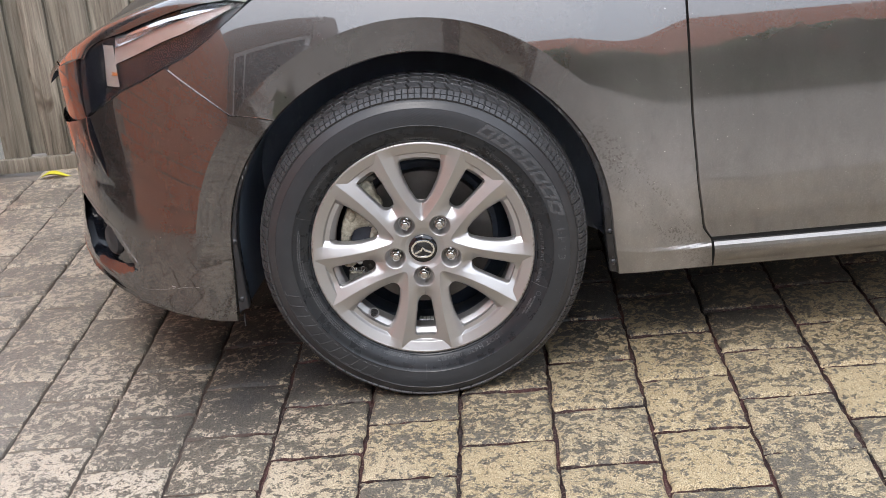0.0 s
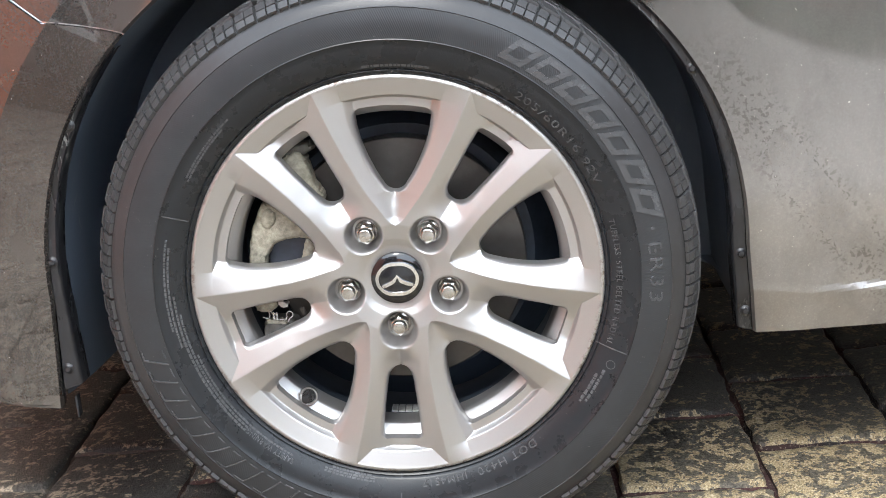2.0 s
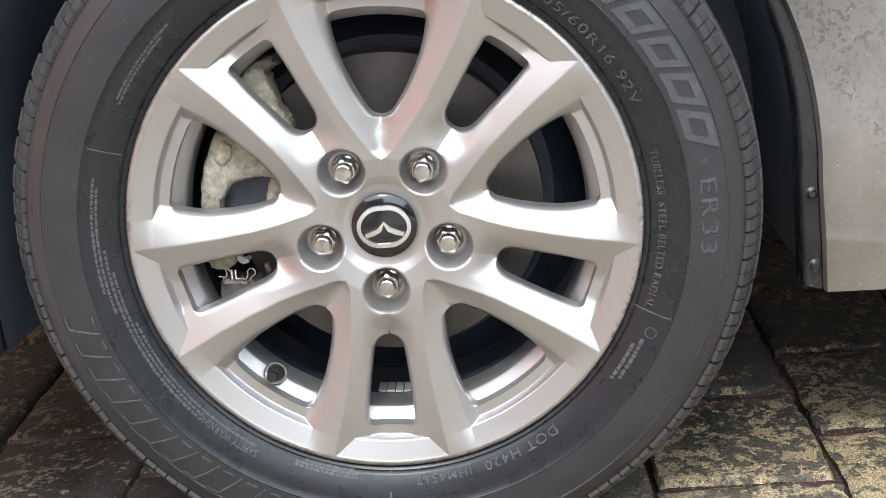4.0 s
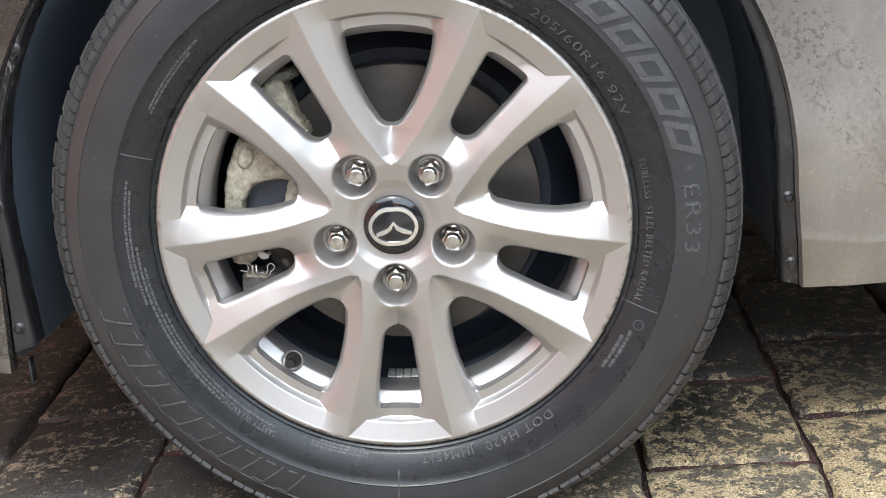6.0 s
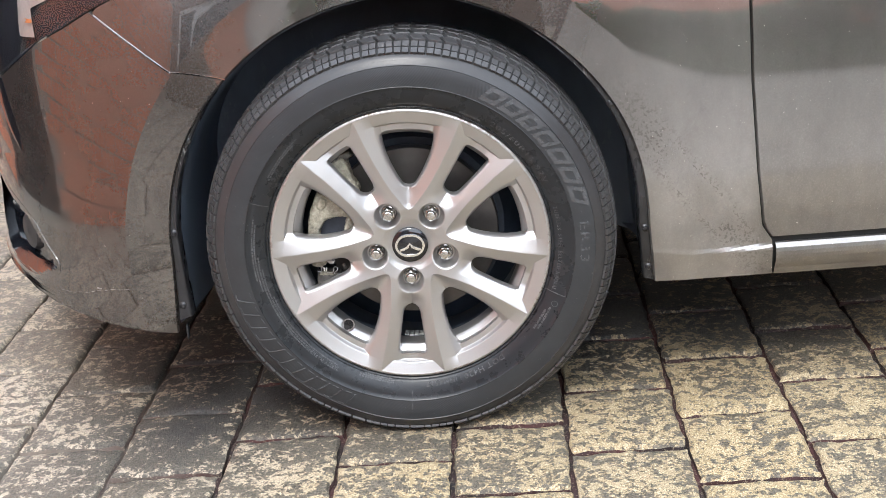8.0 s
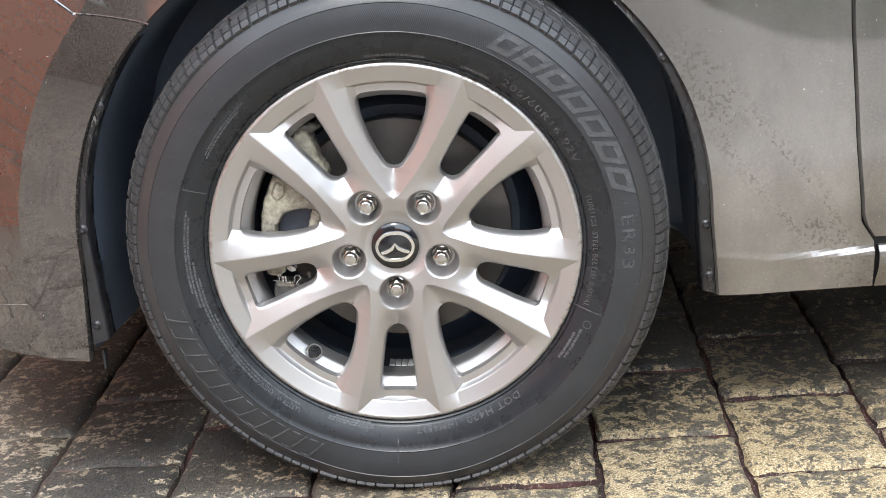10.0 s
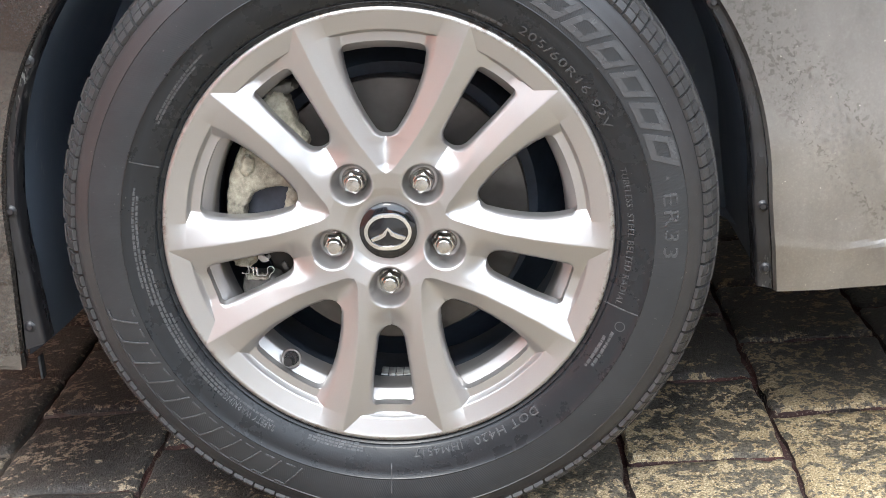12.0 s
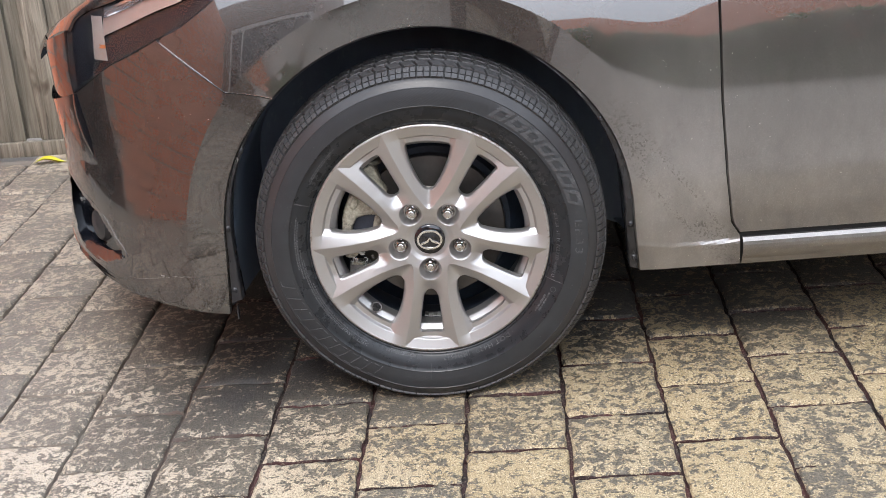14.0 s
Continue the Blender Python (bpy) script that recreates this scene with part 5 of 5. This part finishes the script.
for r, size, a0, a1 in ((0.2455, 0.0022, 168, 192), (0.2420, 0.0022, 170, 196), (0.2378, 0.0022, 183, 224), (0.2345, 0.0020, 188, 224), (0.2312, 0.0018, 200, 238),
                        (0.2315, 0.0018, 248, 262), (0.2288, 0.0018, 248, 262), (0.2261, 0.0018, 250, 261), (0.2295, 0.0026, 80, 96), (0.2300, 0.0028, 61, 69),
                        (0.2440, 0.0020, 133, 150), (0.2410, 0.0020, 136, 152), (0.2400, 0.0030, -34, -25), (0.2350, 0.0030, -35, -26)):
    print_line(r, size, a0, a1)
# radial mould lines and the round approval mark
for a, r0, r1 in ((162.3, 0.228, 0.2560), (269.6, 0.2225, 0.272), (-18.3, 0.2225, 0.2565)):
    wall_bars("mould_line", [(a, 0.28)], r0, r1, RUBBER_TEXT_GLINT, 0.0009)
ring_v = []
for i in range(28):
    t = 2 * math.pi * i / 28
    for q in (0.0042, 0.0050):
        r, a = 0.2450 + q * math.sin(t), radians(-22.3 + SPIN) + q * math.cos(t) / 0.245
        ring_v.append((r * math.cos(a), wall_y(r) - 0.0006, HUB + r * math.sin(a)))
part("approval_ring", mesh_of("approval_ring", ring_v, [(2 * i, 2 * ((i + 1) % 28), 2 * ((i + 1) % 28) + 1, 2 * i + 1) for i in range(28)]), RUBBER_TEXT_GLINT, tyre)

# ---- paving ----
WIDE, LONG, X0 = 0.183, 0.222, 0.047
ground = tagged(new("ground", mesh_of("ground", [(-60, -60, -0.014), (60, -60, -0.014), (60, 60, -0.014), (-60, 60, -0.014)], [(0, 1, 2, 3)], False)), "dark grout bed under the paved drive", "ground", kind="structure")
ground.data.materials.append(GROUT)


def paver_mesh(seed):
    """One stamped paver with a worn, slightly uneven top and rounded edges."""
    rnd = random.Random(seed)
    verts = []
    ph = [rnd.uniform(0, 6.28) for _ in range(6)]

    def edge(t, k):
        return 0.0012 * math.sin(t * 9 + ph[k]) + 0.001 * math.sin(t * 23 + ph[(k + 1) % 6]) + 0.0009 * math.sin(t * 51 + ph[(k + 3) % 6])

    inner = [-0.478, -0.43, -0.36, -0.27, -0.18, -0.09, 0.0, 0.09, 0.18, 0.27, 0.36, 0.43, 0.478]
    xs = ys = [-0.5] + inner + [0.5]
    m = len(xs)
    for i, v in enumerate(ys):
        for j, u in enumerate(xs):
            x, y = u * (WIDE - 0.0065), v * (LONG - 0.010)
            chip = rnd.uniform(-0.0016, 0.0010)
            x += (edge(v, 0) + chip) * 2 * u
            y += (edge(u, 2) + rnd.uniform(-0.0014, 0.0010)) * 2 * v
            rim = (i in (0, m - 1)) or (j in (0, m - 1))
            z = -0.0065 + rnd.uniform(-0.0015, 0.002) if rim else 0.0012 * math.sin(u * 5 + ph[3]) + 0.001 * math.sin(v * 6 + ph[4]) - 0.001 + rnd.uniform(-0.0004, 0.0004)
            if not rim and (i in (1, m - 2) or j in (1, m - 2)):
                z -= rnd.uniform(0.0, 0.0022)
            verts.append((x, y, z))
    faces = grid_faces(m, m)
    # skirt down to the bed
    top = len(faces)
    loop = list(range(m)) + [m * i + m - 1 for i in range(1, m)] + [m * (m - 1) + j for j in range(m - 2, -1, -1)] + [m * i for i in range(m - 2, 0, -1)]
    base = len(verts)
    for k in loop:
        x, y, z = verts[k]
        verts.append((x * 1.008, y * 1.006, -0.018))
    for a in range(len(loop)):
        b = (a + 1) % len(loop)
        faces.append((loop[b], loop[a], base + a, base + b))
    me = mesh_of("paver", verts, faces, True, 50)
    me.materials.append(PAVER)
    me.materials.append(GROUT)
    for k, p in enumerate(me.polygons):
        p.material_index = 1 if k >= top else 0
    return me


PAVERS = [paver_mesh(i) for i in range(8)]
paving = tagged(new("pavement"), "drive of stamped yellow-grey paving with lichen crusts", "paving", kind="structure")
rest_v, rest_f, rest_m = [], [], []
count = 0
prng = random.Random(4)
for col in range(-34, 30):
    cx = X0 + (col + 0.5) * WIDE
    off = 0.0 if col % 2 == 0 else 0.111
    for row in range(-30, 26):
        cy = off + (row + 0.5) * LONG
        near = (-1.6 < cx < 1.25 and -0.6 < cy < 0.95) or (-1.75 < cx <= -0.95 and 0.5 < cy < 2.0)
        me = PAVERS[prng.randrange(8)]
        dz, rx, ry = prng.uniform(-0.0015, 0.0015), prng.uniform(-0.4, 0.4), prng.uniform(-0.4, 0.4)
        if (cy > 1.98 and cx < 3) or cx < -2.1:
            continue
        m = pose(cx, cy, dz, rx, ry, prng.choice((0, 180)) + prng.uniform(-0.25, 0.25))
        if near and count < 300:
            ob = new("paver", me)
            ob.matrix_world = m
            ob.parent = paving
            count += 1
        elif -4.2 < cx < 4.2 and (-1.15 < cy < 2.0 or cx < -0.3):
            base = len(rest_v)
            rest_v += [m @ v.co for v in me.vertices]
            rest_f += [tuple(base + i for i in p.vertices) for p in me.polygons]
            rest_m += [p.material_index for p in me.polygons]
me = mesh_of("paver_field", rest_v, rest_f, True, 50)
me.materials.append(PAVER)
me.materials.append(GROUT)
me.polygons.foreach_set("material_index", rest_m)
field = tagged(new("paver_field", me), "further stamped pavers of the drive", kind="stuff")
field.parent = paving

# ---- timber fence, brick wall ----
fence = tagged(new("fence"), "weathered grey timber paling fence with a plinth board", "fence", kind="structure")
frng = random.Random(9)
x, lap = -1.552, 0
while x < 3.2:
    w = frng.uniform(0.082, 0.108)
    me_bm = box_bm(w, 0.016, 1.75, 0.003)
    for v in me_bm.verts:
        v.co.x += 0.004 * math.sin(v.co.z * 2 + x * 7)
    b = part("paling", me_bm, TIMBER, fence)
    b.location = (x + w / 2, 2.0 + 0.026 * lap, 0.05 + 0.875)
    b.rotation_euler = (radians(frng.uniform(-0.4, 0.4)), radians(frng.uniform(-0.6, 0.6)), radians(frng.uniform(-2, 2)))
    x += w - frng.uniform(0.016, 0.022)
    lap = 1 - lap
part("plinth_board", box_bm(4.8, 0.03, 0.05, 0.004, (0.81, 1.985, 0.025)), TIMBER, fence, "damp timber plinth board")
part("rail", box_bm(4.8, 0.05, 0.09, 0.004, (0.81, 2.06, 1.4)), TIMBER, fence)

wall = tagged(new("wall_brick"), "orange-red brick wall beside the drive", "wall", kind="structure")
DOOR_A, DOOR_B, DOOR_TOP = 0.30, 1.34, 2.07
for y0, y1, z0, z1 in ((-4.42, DOOR_A, 0.0, 2.27), (DOOR_B, 1.98, 0.0, 2.27), (DOOR_A, DOOR_B, DOOR_TOP, 2.27)):
    part("mortar_core", box_bm(0.20, y1 - y0, z1 - z0, 0.002, (-2.21, (y0 + y1) / 2, (z0 + z1) / 2)), MORTAR, wall)
part("pier_core", box_bm(0.53, 0.20, 1.72, 0.002, (-1.835, 2.06, 0.86)), MORTAR, wall)
v_all, f_all = [], []
for c in range(25):
    y = -4.42 + (0.12 if c % 2 else 0.0)
    while y < 1.78:
        if c < 22 and DOOR_A - 0.228 < y < DOOR_B:
            y += 0.24
            continue
        bm = box_bm(0.012, 0.228, 0.078, 0.003, (-2.107, y + 0.115, 0.045 + c * 0.09), 1)
        base = len(v_all)
        bm.verts.index_update()
        v_all += [tuple(v.co) for v in bm.verts]
        f_all += [tuple(base + v.index for v in f.verts) for f in bm.faces]
        bm.free()
        y += 0.24
courses = part("brick_courses", mesh_of("brick_courses", v_all, f_all, False), BRICK, wall)
tagged(courses, "courses of orange-red bricks", kind="stuff")
# unseen dark door added in that wall to give the bumper its dark reflected band
DOOR_PAINT = plain("dark_door_paint", (0.030, 0.024, 0.024), 0.45, 0, 18, 0.3)
added_door = tagged(new("door_1"), "unseen dark door added to the brick wall for the bumper's dark reflection", "door", kind="structure")
part("door_leaf", box_bm(0.04, DOOR_B - DOOR_A - 0.12, DOOR_TOP - 0.07, 0.003, (-2.19, (DOOR_A + DOOR_B) / 2, (DOOR_TOP - 0.05) / 2 + 0.005)), DOOR_PAINT, added_door)
for sy, sz, cy, cz in ((0.055, DOOR_TOP, DOOR_A + 0.03, DOOR_TOP / 2), (0.055, DOOR_TOP, DOOR_B - 0.03, DOOR_TOP / 2), (DOOR_B - DOOR_A - 0.12, 0.05, (DOOR_A + DOOR_B) / 2, DOOR_TOP - 0.027)):
    part("door_frame", box_bm(0.11, sy, sz, 0.003, (-2.165, cy, cz)), DOOR_PAINT, added_door)

# bricks of the pier at the fence, one by one
BRICKS = []
for wide in (0.108, 0.228):
    me = bpy.data.meshes.new("brick")
    bm = box_bm(wide, 0.012, 0.078, 0.003, (0, 0, 0), 1)
    bm.to_mesh(me)
    bm.free()
    me.materials.append(BRICK)
    BRICKS.append(me)
for c in range(19):
    x = -1.571
    for k in range(3):
        long = (k + c) % 2
        wide = 0.228 if long else 0.108
        b = new("brick", BRICKS[long])
        b.parent = wall
        b.location = (x - wide / 2, 1.9555, 0.045 + c * 0.09)
        x -= wide + 0.012

# fallen leaf
LEAF = material("yellow_leaf", (0.62, 0.55, 0.04), 0.55)
nn = Nodes(LEAF)
nn.set("Base Color", nn.mix(nn.ramp(nn.noise(40, 4), [(0.45, 0.0), (0.7, 1.0)]), (0.62, 0.56, 0.03), (0.28, 0.36, 0.04)))
v = []
for i in range(13):
    t = i / 12
    w = 0.028 * math.sin(math.pi * t ** 0.8) + 0.001
    for s in (-1, 0, 1):
        v.append((-0.085 + 0.17 * t, s * w, 0.006 + 0.016 * abs(s) * math.sin(t * 3) + 0.012 * math.sin(t * 5)))
leaf = new("fallen_leaf", mesh_of("fallen_leaf", v, grid_faces(13, 3)))
leaf.data.materials.append(LEAF)
leaf.matrix_world = pose(-1.34, 1.876, 0.002, 0, 0, 8) @ Matrix.Scale(0.62, 4)
tagged(leaf, "curled yellow fallen leaf on the paving", "leaf")

# ---- behind the camera: shrubs and a house seen in the paint, and an added pale apron ----
# unseen pale apron, added as a reflector below the car's side
me = bpy.data.meshes.new("road")
bm = box_bm(30, 38, 0.012, 0.0, (14.78, -20.14, -0.004))
bm.to_mesh(me)
bm.free()
me.materials.append(CONCRETE)
tagged(new("road", me), "unseen pale concrete apron added to brighten the paint's reflections", "road", kind="structure")
hrng = random.Random(12)
v, f = [], []
for _ in range(12000):
    x, z = hrng.uniform(0.2, 8.0), hrng.uniform(0.0, 1.0)
    top = 1.55 + 0.16 * math.sin(x * 2.3) + 0.12 * math.sin(x * 5.1)
    c = Vector((x, -6.6 - hrng.uniform(0, 0.8) + 0.25 * math.sin(x * 3 + z * 4), 0.02 + z * top))
    m = Matrix.Translation(c) @ pose(0, 0, 0, hrng.uniform(-70, 70), hrng.uniform(-70, 70), hrng.uniform(0, 360))
    s = hrng.uniform(0.06, 0.14)
    b = len(v)
    v += [m @ Vector(q) for q in ((-s, 0, 0), (0, -s * 0.45, 0.01), (s, 0, 0), (0, s * 0.45, 0.01))]
    f.append((b, b + 1, b + 2, b + 3))
hedge = new("shrubbery", mesh_of("shrubbery", v, f, False))
hedge.data.materials.append(LEAF_GREEN)
tagged(hedge, "loose green shrubs in front of the brick house", "shrubs", kind="stuff")
house = tagged(new("wall_house"), "brick house wall behind the shrubs", "wall", kind="structure")
part("house_core", box_bm(24, 0.2, 4.0, 0.01, (7.5, -16.1, 2.0)), BRICK, house)
facade = tagged(new("wall_facade"), "dark brown brick house front with a white window", "wall", kind="structure")
for sx, sz, cx, cz in ((0.75, 2.7, -2.225, 1.35), (1.1, 0.8, -1.3, 0.4), (1.1, 0.5, -1.3, 2.45), (0.45, 2.7, -0.525, 1.35)):
    part("facade_wall", box_bm(sx, 0.2, sz, 0.004, (cx, -4.6, cz)), FACADE, facade)
part("window_pane", box_bm(1.1, 0.02, 1.4, 0.0, (-1.3, -4.62, 1.5)), DARK_GLASS, facade)
for sx, sz, cx, cz in ((0.07, 1.4, -1.815, 1.5), (0.07, 1.4, -0.785, 1.5), (1.1, 0.07, -1.3, 0.835), (1.1, 0.07, -1.3, 2.165), (0.05, 1.4, -1.3, 1.5)):
    part("window_frame", box_bm(sx, 0.06, sz, 0.004, (cx, -4.56, cz)), WINDOW_WHITE, facade)

# unseen wall added on the right to keep sky light off the wheel's facets
sky_blocker = tagged(new("wall_side"), "unseen brown brick wall added to block sky light from the right", "wall", kind="structure")
part("side_core", box_bm(0.2, 11.0, 3.1, 0.01, (4.7, -3.0, 1.55)), FACADE, sky_blocker)
